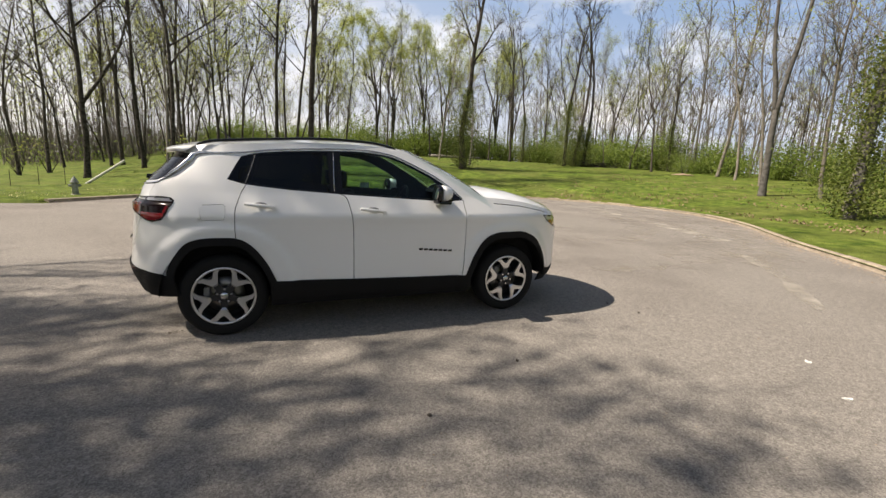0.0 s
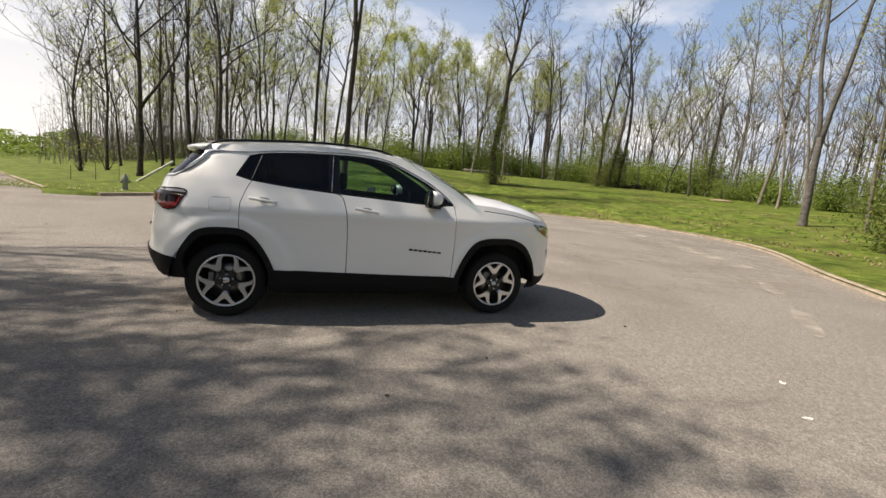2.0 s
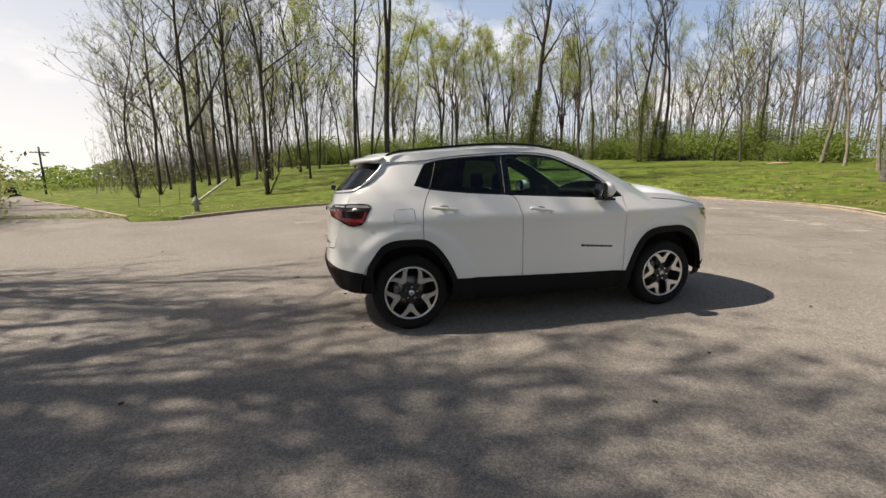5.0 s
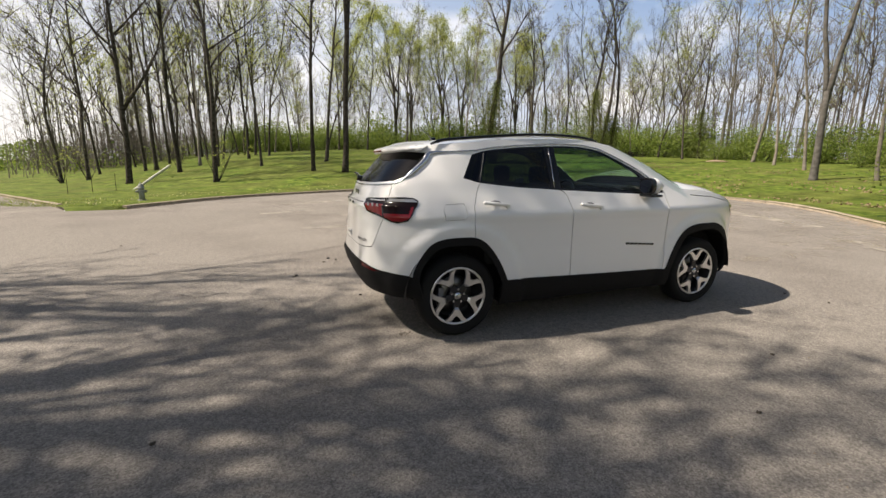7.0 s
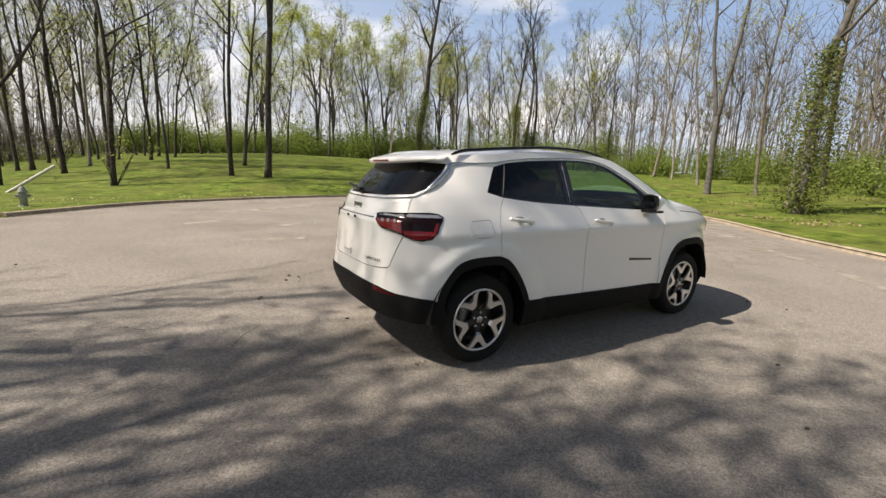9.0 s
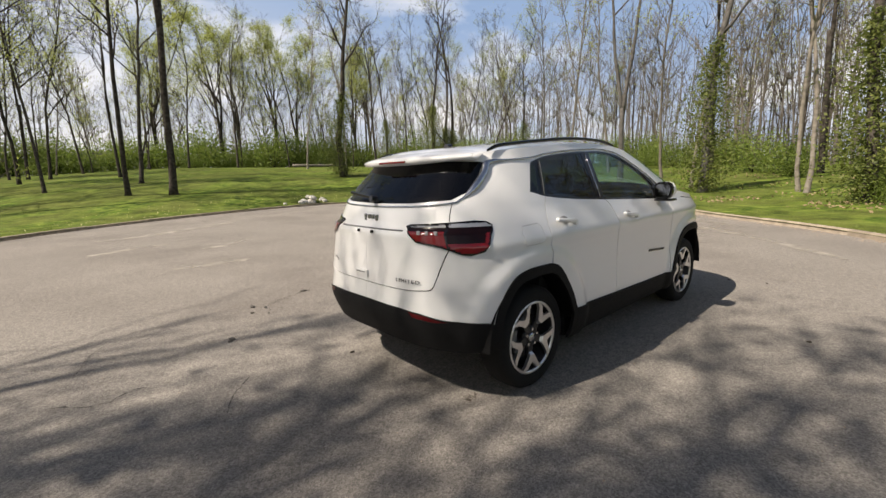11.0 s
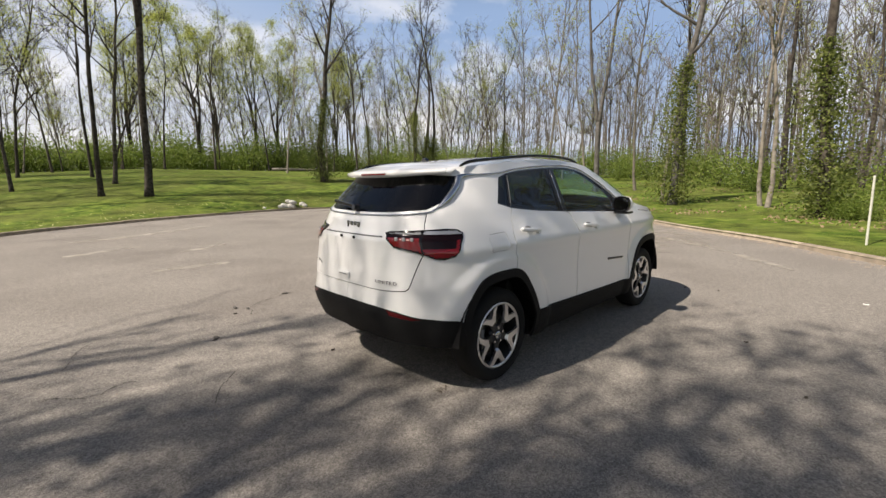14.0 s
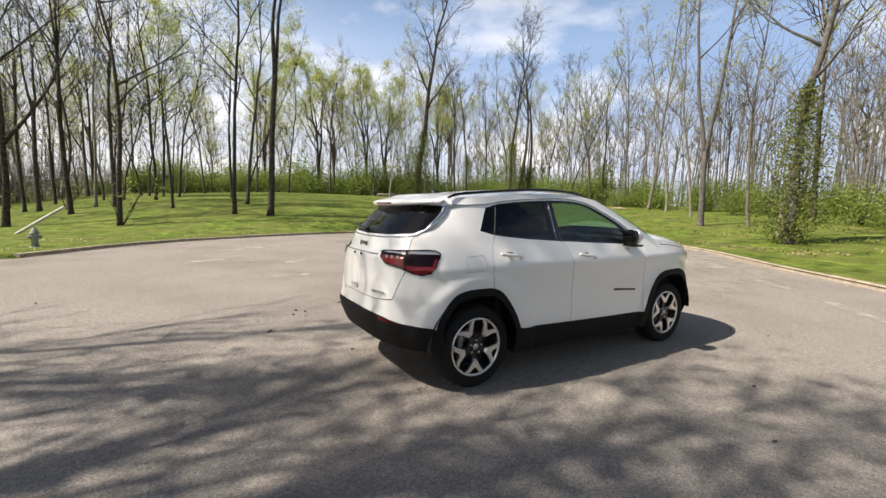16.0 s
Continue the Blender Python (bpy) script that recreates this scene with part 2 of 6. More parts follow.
def cyl(bm, a, b, r1, r2=None, seg=12, caps=True):
    a, b = Vector(a), Vector(b)
    d = b - a
    m = Matrix.Translation((a + b) / 2) @ d.to_track_quat("Z", "Y").to_matrix().to_4x4()
    return bmesh.ops.create_cone(bm, cap_ends=caps, segments=seg, radius1=r1, radius2=r1 if r2 is None else r2, depth=d.length, matrix=m)["verts"]


def lathe(bm, profile, seg=40, closed=False):
    """Turns a profile of (radius, height) round the y axis."""
    rings = [[bm.verts.new((r * math.cos(2 * math.pi * k / seg), h, r * math.sin(2 * math.pi * k / seg))) for k in range(seg)] for r, h in profile]
    pairs = list(zip(rings, rings[1:])) + ([(rings[-1], rings[0])] if closed else [])
    for a, b in pairs:
        for k in range(seg):
            bm.faces.new((a[k], a[(k + 1) % seg], b[(k + 1) % seg], b[k]))


def tube(points, radius, seg=6, taper=None):
    """Vertices and faces of a tube along points; radius a number or one per point."""
    pts = [Vector(p) for p in points]
    rad = [radius] * len(pts) if isinstance(radius, (int, float)) else radius
    verts, faces = [], []
    side = None
    for i, p in enumerate(pts):
        d = (pts[min(i + 1, len(pts) - 1)] - pts[max(i - 1, 0)]).normalized()
        if side is None:
            side = d.orthogonal().normalized()
        side = (side - d * side.dot(d)).normalized()
        up = d.cross(side)
        for k in range(seg):
            a = 2 * math.pi * k / seg
            verts.append(p + (side * math.cos(a) + up * math.sin(a)) * rad[i])
    for i in range(len(pts) - 1):
        for k in range(seg):
            a, b = i * seg + k, i * seg + (k + 1) % seg
            faces.append((a, b, b + seg, a + seg))
    faces.append(tuple(range(seg - 1, -1, -1)))
    faces.append(tuple(range((len(pts) - 1) * seg, len(pts) * seg)))
    return verts, faces


def interp(table, x):
    return float(np.interp(x, [a for a, _ in table], [b for _, b in table]))


def smooth_line(pts, n=8, closed=False):
    """A Catmull-Rom line through points."""
    p = [np.array(q, float) for q in pts]
    m = len(p)
    out = []
    for i in range(m if closed else m - 1):
        a, b, c, d = (p[(i + k) % m] if closed else p[min(max(i + k, 0), m - 1)] for k in (-1, 0, 1, 2))
        for s in np.linspace(0, 1, n, endpoint=False):
            out.append(0.5 * (2 * b + (c - a) * s + (2 * a - 5 * b + 4 * c - d) * s * s + (3 * b - a - 3 * c + d) * s ** 3))
    if not closed:
        out.append(p[-1])
    return out


# ---- the lie of the land ----
CEN, RAD = np.array((4.6, 9.0)), 11.7
ROAD_A, ROAD_DIR, ROAD_W = np.array((-7.95, 10.8)), np.array((-0.524, 0.8517)), 4.0
ROAD_N = np.array((-ROAD_DIR[1], ROAD_DIR[0]))
RISE = [(-180, 0.3), (-100, 0.5), (-45, 0.9), (-10, 2.1), (15, 2.8), (40, 3.6), (85, 4.3), (105, 3.0), (118, 1.4), (128, 0.3), (150, 0.0), (180, 0.3)]


def land(x, y):
    """The height of the ground outside the paving."""
    dx, dy = x - CEN[0], y - CEN[1]
    d = max(0.0, math.hypot(dx, dy) - RAD - 0.2)
    a = math.degrees(math.atan2(dy, dx))
    near = interp(RISE, a) * (1 - math.exp(-d / 25))
    s = (x - ROAD_A[0]) * ROAD_DIR[0] + (y - ROAD_A[1]) * ROAD_DIR[1]
    fall = -0.02 * max(0.0, min(s, 90)) * max(0.0, min(1.0, (a - 105) / 20)) * max(0.0, min(1.0, (200 - a) / 20))
    return near + fall


KERB_ARC = [(-7.0, 11.2), (-6.2, 12.7), (-4.9, 14.9), (-3.0, 16.9), (-0.8, 18.4), (2.0, 19.7), (5.0, 20.5), (8.2, 20.5), (11.3, 19.3), (14.0, 17.0),
            (15.9, 14.0), (16.5, 10.9), (15.7, 7.6), (14.1, 5.0), (12.1, 2.9), (10.7, 1.4), (8.7, -1.0), (6.6, -2.9), (5.2, -4.2), (4.0, -6.0), (3.1, -8.0), (2.8, -10.5)]
ARC = smooth_line(KERB_ARC, 6)
ROADSIDE = smooth_line([(-8.4, 11.3), (-9.2, 12.9), (-10.2, 14.6), (-13.4, 19.8), (-17.2, 26.0), (-23.5, 35.8), (-33.0, 51.0), (-53.5, 84.5), (-58.5, 92.5)], 6)
ROAD_WEST = [tuple(ROAD_A + ROAD_DIR * q + ROAD_N * n) for q, n in ((0, 4.6), (8, 4.3), (20, 4.1), (45, 4.1), (96.0, 4.1))]
PAVED = ([tuple(p) for p in ARC] + [(2.8, -13), (-3, -16), (-12, -13), (-13.5, -3), (-10.2, 5.4)] + ROAD_WEST
         + [tuple(p) for p in ROADSIDE[::-1]])


def inside(poly, x, y):
    hit = False
    for (x1, y1), (x2, y2) in zip(poly, poly[1:] + poly[:1]):
        if (y1 > y) != (y2 > y) and x < (x2 - x1) * (y - y1) / (y2 - y1) + x1:
            hit = not hit
    return hit


# ---- ground, paving, kerb ----
from mathutils.geometry import delaunay_2d_cdt


def road_fall(x, y):
    s = (x - ROAD_A[0]) * ROAD_DIR[0] + (y - ROAD_A[1]) * ROAD_DIR[1]
    return -0.02 * max(0.0, min(s, 90))


def build_ground():
    """One sheet to the horizon, parted into paving and lawn along the paving's edge."""
    dense = []
    for a, b in zip(PAVED, PAVED[1:] + PAVED[:1]):
        n = max(1, int(math.dist(a, b) / 1.0))
        dense += [(a[0] + (b[0] - a[0]) * k / n, a[1] + (b[1] - a[1]) * k / n) for k in range(n)]
    pts = list(dense)
    rng = random.Random(3)
    for r, n in ((2, 6), (5, 14), (9, 24), (12.4, 90), (12.9, 90), (13.6, 90), (14.6, 90), (16, 90), (18, 90), (21, 90), (25, 80), (30, 80), (37, 72), (47, 72),
                 (60, 60), (80, 60), (110, 48), (160, 40), (250, 36), (500, 30), (1200, 24), (2500, 24)):
        for k in range(n):
            a = 2 * math.pi * (k + rng.random() * 0.5) / n
            pts.append((CEN[0] + r * math.cos(a), CEN[1] + r * math.sin(a)))
    edges = [(i, (i + 1) % len(dense)) for i in range(len(dense))]
    v, _, f, *_ = delaunay_2d_cdt([Vector(p) for p in pts], edges, [], 0, 1e-5)
    kerbed = {(round(x, 2), round(y, 2)) for x, y in dense}
    arc = [np.array(p) for p in list(ARC) + list(ROADSIDE)]
    paving, lawn = [], []
    for t in f:
        cx, cy = sum(v[i].x for i in t) / 3, sum(v[i].y for i in t) / 3
        (paving if inside(PAVED, cx, cy) else lawn).append(t)

    def lawn_z(p):
        z = land(p.x, p.y)
        if (round(p.x, 2), round(p.y, 2)) in kerbed:
            near = min(math.hypot(p.x - q[0], p.y - q[1]) for q in arc)
            if -8.9 < p.x < -6.9 and p.y < 11.45:
                return road_fall(p.x, p.y)
            return road_fall(p.x, p.y) + (0.085 if near < 0.8 else -0.01)
        return z + 0.085 + 0.03 * noise.noise(Vector((p.x * 0.25, p.y * 0.25, 0)))

    for name, tris, z, m, label, cat in (
            ("road", paving, lambda p: road_fall(p.x, p.y), ASPHALT, "worn grey-brown asphalt turning circle and lane", "road"),
            ("ground", lawn, lawn_z, GRASS, "spring lawn rising gently to the woods", "ground")):
        used = sorted({i for t in tris for i in t})
        at = {i: k for k, i in enumerate(used)}
        ob = link(name, [(v[i].x, v[i].y, z(v[i])) for i in used], [[at[i] for i in t] for t in tris], m, smooth=True)
        tagged(ob, label, cat, kind="structure")


build_ground()


def build_kerb(line, label, length=2.4):
    """A concrete kerb laid in lengths along a line; the paving lies on its right-hand side."""
    kerb = empty("kerb", Matrix(), label, "kerb", kind="structure")
    line = [Vector((p[0], p[1])) for p in line]
    dist = [0.0]
    for a, b in zip(line, line[1:]):
        dist.append(dist[-1] + (b - a).length)

    def at(s):
        return Vector((np.interp(s, dist, [p.x for p in line]), np.interp(s, dist, [p.y for p in line])))

    rng = random.Random(5)
    n = int(dist[-1] / length)
    for k in range(n):
        s0, s1 = k * length + 0.006, (k + 1) * length - 0.006
        sink, lean = rng.uniform(-0.012, 0.008), rng.uniform(-0.012, 0.012)
        verts, faces = [], []
        steps = 5
        for i in range(steps + 1):
            s = s0 + (s1 - s0) * i / steps
            p, d = at(s), (at(min(s + 0.2, dist[-1])) - at(max(s - 0.2, 0))).normalized()
            out = Vector((-d.y, d.x))
            base = road_fall(p.x, p.y)
            for w, h in ((0, -0.1), (0.012, 0.07), (0.03, 0.10), (0.055, 0.112), (0.15, 0.112), (0.17, 0.10), (0.175, -0.1)):
                q = p + out * (w + lean)
                verts.append((q.x, q.y, base + h + (sink if h > 0 else 0)))
        for i in range(steps):
            for j in range(6):
                a = i * 7 + j
                faces.append((a, a + 1, a + 8, a + 7))
        faces += [tuple(range(7)), tuple(range(steps * 7 + 6, steps * 7 - 1, -1))]
        link("kerb_stone", verts, faces, CONCRETE, kerb)


build_kerb(ARC[1:-12], "weathered concrete kerb round the turning circle")
build_kerb(ROADSIDE[::-1], "low concrete kerb along the lane")


# ---- trees ----
class Mesh:
    def __init__(self):
        self.v, self.f = [], []

    def add(self, verts, faces):
        k = len(self.v)
        self.v += [tuple(p) for p in verts]
        self.f += [tuple(i + k for i in f) for f in faces]


def limb_line(rng, p, d, length, n, wobble, lift):
    pts = [p.copy()]
    d = d.normalized()
    for _ in range(n):
        d = (d + Vector((rng.gauss(0, wobble), rng.gauss(0, wobble), rng.gauss(0, wobble) + lift))).normalized()
        pts.append(pts[-1] + d * (length / n))
    return pts


def leaf_at(mesh, rng, p, size):
    a, b = Vector((rng.gauss(0, 1), rng.gauss(0, 1), rng.gauss(0, 0.7))).normalized(), Vector((rng.gauss(0, 1), rng.gauss(0, 1), rng.gauss(0, 1)))
    b = a.cross(b).normalized()
    w = size * rng.uniform(0.6, 1.3)
    mesh.add((p - a * w, p + b * w * 0.55, p + a * w, p - b * w * 0.55), ((0, 1, 2, 3),))


def cone_twig(mesh, p, tip, r):
    """A fine twig: a three-sided spike."""
    d = (tip - p).normalized()
    s = d.orthogonal().normalized() * r
    u = d.cross(s)
    mesh.add((p + s, p - s * 0.5 + u * 0.87, p - s * 0.5 - u * 0.87, tip), ((0, 1, 3), (1, 2, 3), (2, 0, 3)))


def make_tree(seed, height, r0, leaves=900, first=0.35, limbs=12, spread=0.34, forks=1, ivy=0.0, bark=None, lean=(0, 0), low_limb=False,
              leaf=0.055, twigs=1.05, label="", crown_mat=None, steep=(0.9, 1.9), fork_at=0.2, shoots=0, ivy_width=1.0, clump=0.7):
    """A bare-limbed spring tree: trunk with limbs and twigs, and a thin crown of young leaves; ivy: how far up it is overgrown."""
    rng = random.Random(seed)
    wood, crown, creeper = Mesh(), Mesh(), Mesh()
    tips = []

    def branch(p, d, length, r, level):
        if level == 3:
            tip = p + d.normalized() * length + Vector((0, 0, rng.uniform(-0.05, 0.15) * length))
            cone_twig(wood, p, tip, 0.007)
            tips.append(tip)
            tips.append(p.lerp(tip, 0.6))
            return
        n = (8, 4, 2)[level]
        pts = limb_line(rng, p, d, length, n, (0.10, 0.16, 0.2)[level], (0.06, 0.05, 0.04)[level])
        if level < 2:
            wood.add(*tube(pts, [max(0.006, r * (1 - 0.86 * (i / n) ** 0.8)) for i in range(n + 1)], (6, 4)[level]))
        else:
            v, f = tube(pts[:-1], [r, r * 0.6], 3)
            wood.add(v, f[:3])
            cone_twig(wood, pts[-2], pts[-1], r * 0.6)
        count = (rng.randint(6, 9), int(rng.randint(4, 6) * twigs), int(rng.randint(3, 4) * twigs))[level]
        for _ in range(count):
            s = rng.uniform(0.22, 1.0)
            i = min(int(s * n), n - 1)
            q = pts[i].lerp(pts[i + 1], s * n - i)
            along = (pts[i + 1] - pts[i]).normalized()
            away = Vector((rng.gauss(0, 1), rng.gauss(0, 1), rng.gauss(0.25, 0.6))).normalized()
            branch(q, along * 0.8 + away * 0.75, length * rng.uniform(0.32, 0.58) * (1.15 - 0.5 * s), r * (1 - 0.8 * s) * 0.5 + 0.005, level + 1)

    trunks = []
    foot = Vector((0, 0, -0.15))
    if forks > 1:
        stem = limb_line(rng, foot, Vector((lean[0], lean[1], 1)), height * fork_at + 0.15, 6, 0.025, 0.03)
        wood.add(*tube([stem[0], stem[0].lerp(stem[1], 0.4)] + stem[1:], [r0 * 1.45, r0 * 1.12, r0, r0 * 0.95, r0 * 0.9, r0 * 0.88, r0 * 0.85, r0 * 0.7], 10))
        foot = stem[-2]
    turn = rng.uniform(0, 6.28)
    for k in range(forks):
        ang = turn + k * 6.28 / forks
        open_out = 0.0 if forks == 1 else rng.uniform(0.08, 0.16)
        tilt = Vector((lean[0] + open_out * math.cos(ang), lean[1] + open_out * math.sin(ang), 1))
        rk, hk = (r0, height) if forks == 1 else (r0 * (0.74 - 0.05 * k), height * (1 - fork_at))
        pts = limb_line(rng, foot, tilt, hk * rng.uniform(0.92, 1.04), 14, 0.06, 0.05)
        rad = [max(0.012, rk * (1 - 0.93 * (i / 14) ** 0.85)) for i in range(15)]
        if forks == 1:
            wood.add(*tube([pts[0], pts[0].lerp(pts[1], 0.25)] + pts[1:], [rk * 1.5, rk * 1.1] + rad[1:], 9))
        else:
            wood.add(*tube(pts, rad, 8))
        trunks.append(pts)
        for j in range(limbs // forks):
            s = first + (0.98 - first) * (j + rng.random()) / (limbs // forks)
            i = min(int(s * 14), 13)
            q = pts[i].lerp(pts[i + 1], s * 14 - i)
            a = rng.uniform(0, 6.28)
            branch(q, Vector((math.cos(a), math.sin(a), rng.uniform(*steep))), height * spread * rng.uniform(0.7, 1.2) * (1.15 - 0.75 * s), rk * (1 - 0.86 * s) * 0.5 + 0.008, 0)
    if low_limb:
        pts = limb_line(rng, trunks[0][3].lerp(trunks[0][4], 0.2), Vector((0.6, 0.0, 0.8)), height * 0.38, 9, 0.09, -0.035)
        wood.add(*tube(pts, [r0 * 0.6 * (1 - 0.085 * i) for i in range(10)], 7))
        for i in range(3, 9):
            branch(pts[i], Vector((rng.gauss(0.3, 0.4), rng.gauss(0, 0.5), 1)), height * rng.uniform(0.1, 0.2), r0 * 0.17, 1)
    for _ in range(shoots):
        a = rng.uniform(0, 6.28)
        pts = limb_line(rng, Vector((0.1 * math.cos(a), 0.1 * math.sin(a), 0)), Vector((0.5 * math.cos(a), 0.5 * math.sin(a), 1)), rng.uniform(1.5, 4), 5, 0.08, 0.04)
        wood.add(*tube(pts, [0.022, 0.019, 0.015, 0.012, 0.009, 0.005], 4))
        for i in (2, 3, 4):
            branch(pts[i], Vector((rng.gauss(0, 0.5), rng.gauss(0, 0.5), 1)), 0.8, 0.008, 2)
    # leaves gather in loose sprays round some of the twig ends
    seeds = [rng.choice(tips) for _ in range(max(1, leaves // 14))]
    for _ in range(int(leaves * 1.8)):
        p = rng.choice(seeds) if rng.random() < clump else rng.choice(tips)
        leaf_at(crown, rng, p + Vector((rng.gauss(0, 0.26), rng.gauss(0, 0.26), rng.gauss(0, 0.24))), leaf)
    if ivy:
        top = height * ivy
        for _ in range(int(1350 * top)):
            u = rng.random()
            h = (0.07 + 0.93 * u ** 1.15) * top
            i = min(int(h / height * 14), 13)
            q = trunks[0][i].lerp(trunks[0][i + 1], h / height * 14 - i)
            lobe = 1 + 0.6 * noise.noise(Vector((h * 1.1, seed, 0)))
            fat = ivy_width * min(1.0, 0.12 + 2.6 * h / top) * (1 - h / top) ** 0.7 * 1.3 * lobe + 0.1
            a = rng.uniform(0, 6.28)
            rr = fat * (0.2 + rng.random() ** 1.1 + 0.55 * abs(rng.gauss(0, 1)) * (rng.random() < 0.35)) * (1 + 0.35 * math.sin(3 * a + h * 2.5))
            leaf_at(creeper, rng, q + Vector((math.cos(a) * rr, math.sin(a) * rr, rng.gauss(0, 0.15) - 0.25 * rr)), 0.052)
    creeper.v = [(x, y, max(z, 0.02)) for x, y, z in creeper.v]
    tree = empty("tree", Matrix(), label, "tree")
    link("trunk", wood.v, wood.f, bark or BARK, tree, smooth=True)
    if crown.v:
        link("crown", crown.v, crown.f, crown_mat or LEAF, tree, "sparse yellow-green young leaves")
    if creeper.v:
        link("ivy", creeper.v, creeper.f, IVY, tree, "dense dark green ivy")
    return tree


def at_ground(x, y, turn=0.0, size=1.0):
    return pose(x, y, land(x, y) + 0.06, 0, 0, turn) @ Matrix.Scale(size, 4)


def plant(tree, spots, group):
    """Stands a tree at the first spot and copies of it at the others: x, y, turn, size."""
    for x, y, turn, size in spots[1:]:
        tagged(copy_thing(tree, at_ground(x, y, turn, size)), group=group)
    tree.matrix_world = at_ground(*spots[0])
    tagged(tree, group=group)


BARE = "tall bare woodland tree with few young leaves"
LEAFY = "woodland tree in fresh yellow-green spring leaf"
IVIED = "tree with its trunk overgrown by dark green ivy"
WOODS = "trees at the edge of the wood"
LAWNTREES = "trees standing on the lawn"
plant(make_tree(11, 17, 0.15, 350, 0.30, 15, 0.40, low_limb=True, twigs=1.1, steep=(1.0, 2.0), label="dark spreading lawn tree with one long low limb"), [(-12.2, 31.5, 5, 1.3)], LAWNTREES)
plant(make_tree(12, 18, 0.125, 700, 0.30, 14, 0.36, shoots=7, twigs=1.1, steep=(0.5, 1.5), label="slender lawn tree with thin shoots at its foot"),
      [(-6.3, 26.8, 60, 1.2), (-17.0, 39.2, 200, 1.15), (-11.0, 41.5, 120, 1.0), (-17.8, 36.6, 300, 0.95)], LAWNTREES)
plant(make_tree(13, 21, 0.13, 4200, 0.30, 14, 0.26, leaf=0.06, lean=(0.03, 0.0), label=LEAFY), [(-0.25, 28.0, 0, 1.1), (1.35, 34.8, 90, 1.1), (-3.8, 34.0, 200, 0.82), (9.5, 58, 30, 1.0)], LAWNTREES)
plant(make_tree(14, 23, 0.18, 900, 0.36, 14, 0.26, forks=2, fork_at=0.42, lean=(0.04, 0.0), label="tall straight dark-trunked lawn tree leafing out high up"), [(1.8, 27.0, 0, 1.12), (-12.9, 42.5, 120, 0.9)], LAWNTREES)
plant(make_tree(15, 19, 0.25, 350, 0.36, 14, 0.24, lean=(-0.11, -0.02), ivy=0.34, ivy_width=1.0, label=IVIED), [(15.4, 31.0, 0, 1.2)], LAWNTREES)
plant(make_tree(16, 20, 0.155, 400, 0.35, 14, 0.26, forks=2, fork_at=0.19, bark=GREYBARK, label="large grey lawn tree with a forked trunk"), [(24.6, 10.9, 20, 1.22)], LAWNTREES)
plant(make_tree(17, 19, 0.17, 250, 0.30, 16, 0.24, ivy=0.31, ivy_width=0.95, steep=(0.1, 1.2), bark=GREYBARK, label=IVIED), [(19.0, 4.3, 0, 1.15)], LAWNTREES)
IVY2 = (15.2, -1.5)
plant(make_tree(27, 19, 0.16, 250, 0.36, 13, 0.26, ivy=0.27, ivy_width=0.7, label=IVIED), [(IVY2[0], IVY2[1], 130, 1.15)], LAWNTREES)
plant(make_tree(18, 18, 0.18, 300, 0.4, 12, 0.24, ivy=0.34, ivy_width=1.25, lean=(0.05, 0.03), label=IVIED), [(30.5, 36.3, 0, 1.2), (39.5, 30.0, 60, 0.85), (33.5, 50, 200, 1.1)], LAWNTREES)
plant(make_tree(19, 20, 0.18, 250, 0.4, 11, 0.24, lean=(0.12, -0.03), ivy=0.2, label="leaning bare tree with ivy at its foot"), [(32.3, 36.9, 0, 1.2), (33.2, 36.4, 25, 1.15)], LAWNTREES)
plant(make_tree(20, 14, 0.085, 500, 0.35, 12, 0.22, bark=PALEBARK, label="slim pale-barked young tree on the lawn"),
      [(18.0, 43.5, 0, 1.3), (17.9, 35.0, 80, 1.25), (30.3, 14.6, 160, 1.25), (26.0, 8.8, 200, 1.2), (21.2, 5.5, 300, 1.1), (34.0, 18.9, 100, 1.25), (40.5, 28.6, 20, 1.2), (18.7, 0.5, 45, 1.2), (19.2, 0.8, 200, 1.1)], LAWNTREES)
# spreading old trees across the far lawn
plant(make_tree(21, 17, 0.24, 6500, 0.12, 16, 0.40, forks=3, fork_at=0.25, steep=(1.0, 2.4), leaf=0.066, clump=0.45, twigs=1.3, label="broad open-crowned tree with yellow-green buds"),
      [(15.8, 66, 0, 1.22), (24.0, 66, 70, 1.18), (30, 72, 150, 1.25), (9, 74, 210, 1.1), (41, 66, 300, 1.15), (20.5, 73, 20, 1.2), (34.5, 60, 100, 1.05)], WOODS)

# the wood: rows of tall trunks behind the lawn
rng = random.Random(77)
kinds = [make_tree(31, 20, 0.11, 350, 0.24, 15, 0.25, twigs=0.95, leaf=0.05, label=BARE), make_tree(32, 21, 0.12, 350, 0.28, 14, 0.23, twigs=0.95, leaf=0.05, label=BARE, bark=PALEBARK),
         make_tree(33, 16, 0.08, 1700, 0.2, 14, 0.25, twigs=0.9, leaf=0.06, label=LEAFY), make_tree(34, 20, 0.13, 350, 0.2, 16, 0.27, forks=2, fork_at=0.32, twigs=0.95, leaf=0.05, label=BARE),
         make_tree(35, 18, 0.09, 1600, 0.26, 14, 0.24, twigs=0.9, leaf=0.06, label=LEAFY), make_tree(36, 17, 0.075, 300, 0.22, 14, 0.24, lean=(0.08, 0.05), twigs=0.95, leaf=0.05, label=BARE, bark=PALEBARK)]
spots = [[] for _ in kinds]
taken = []
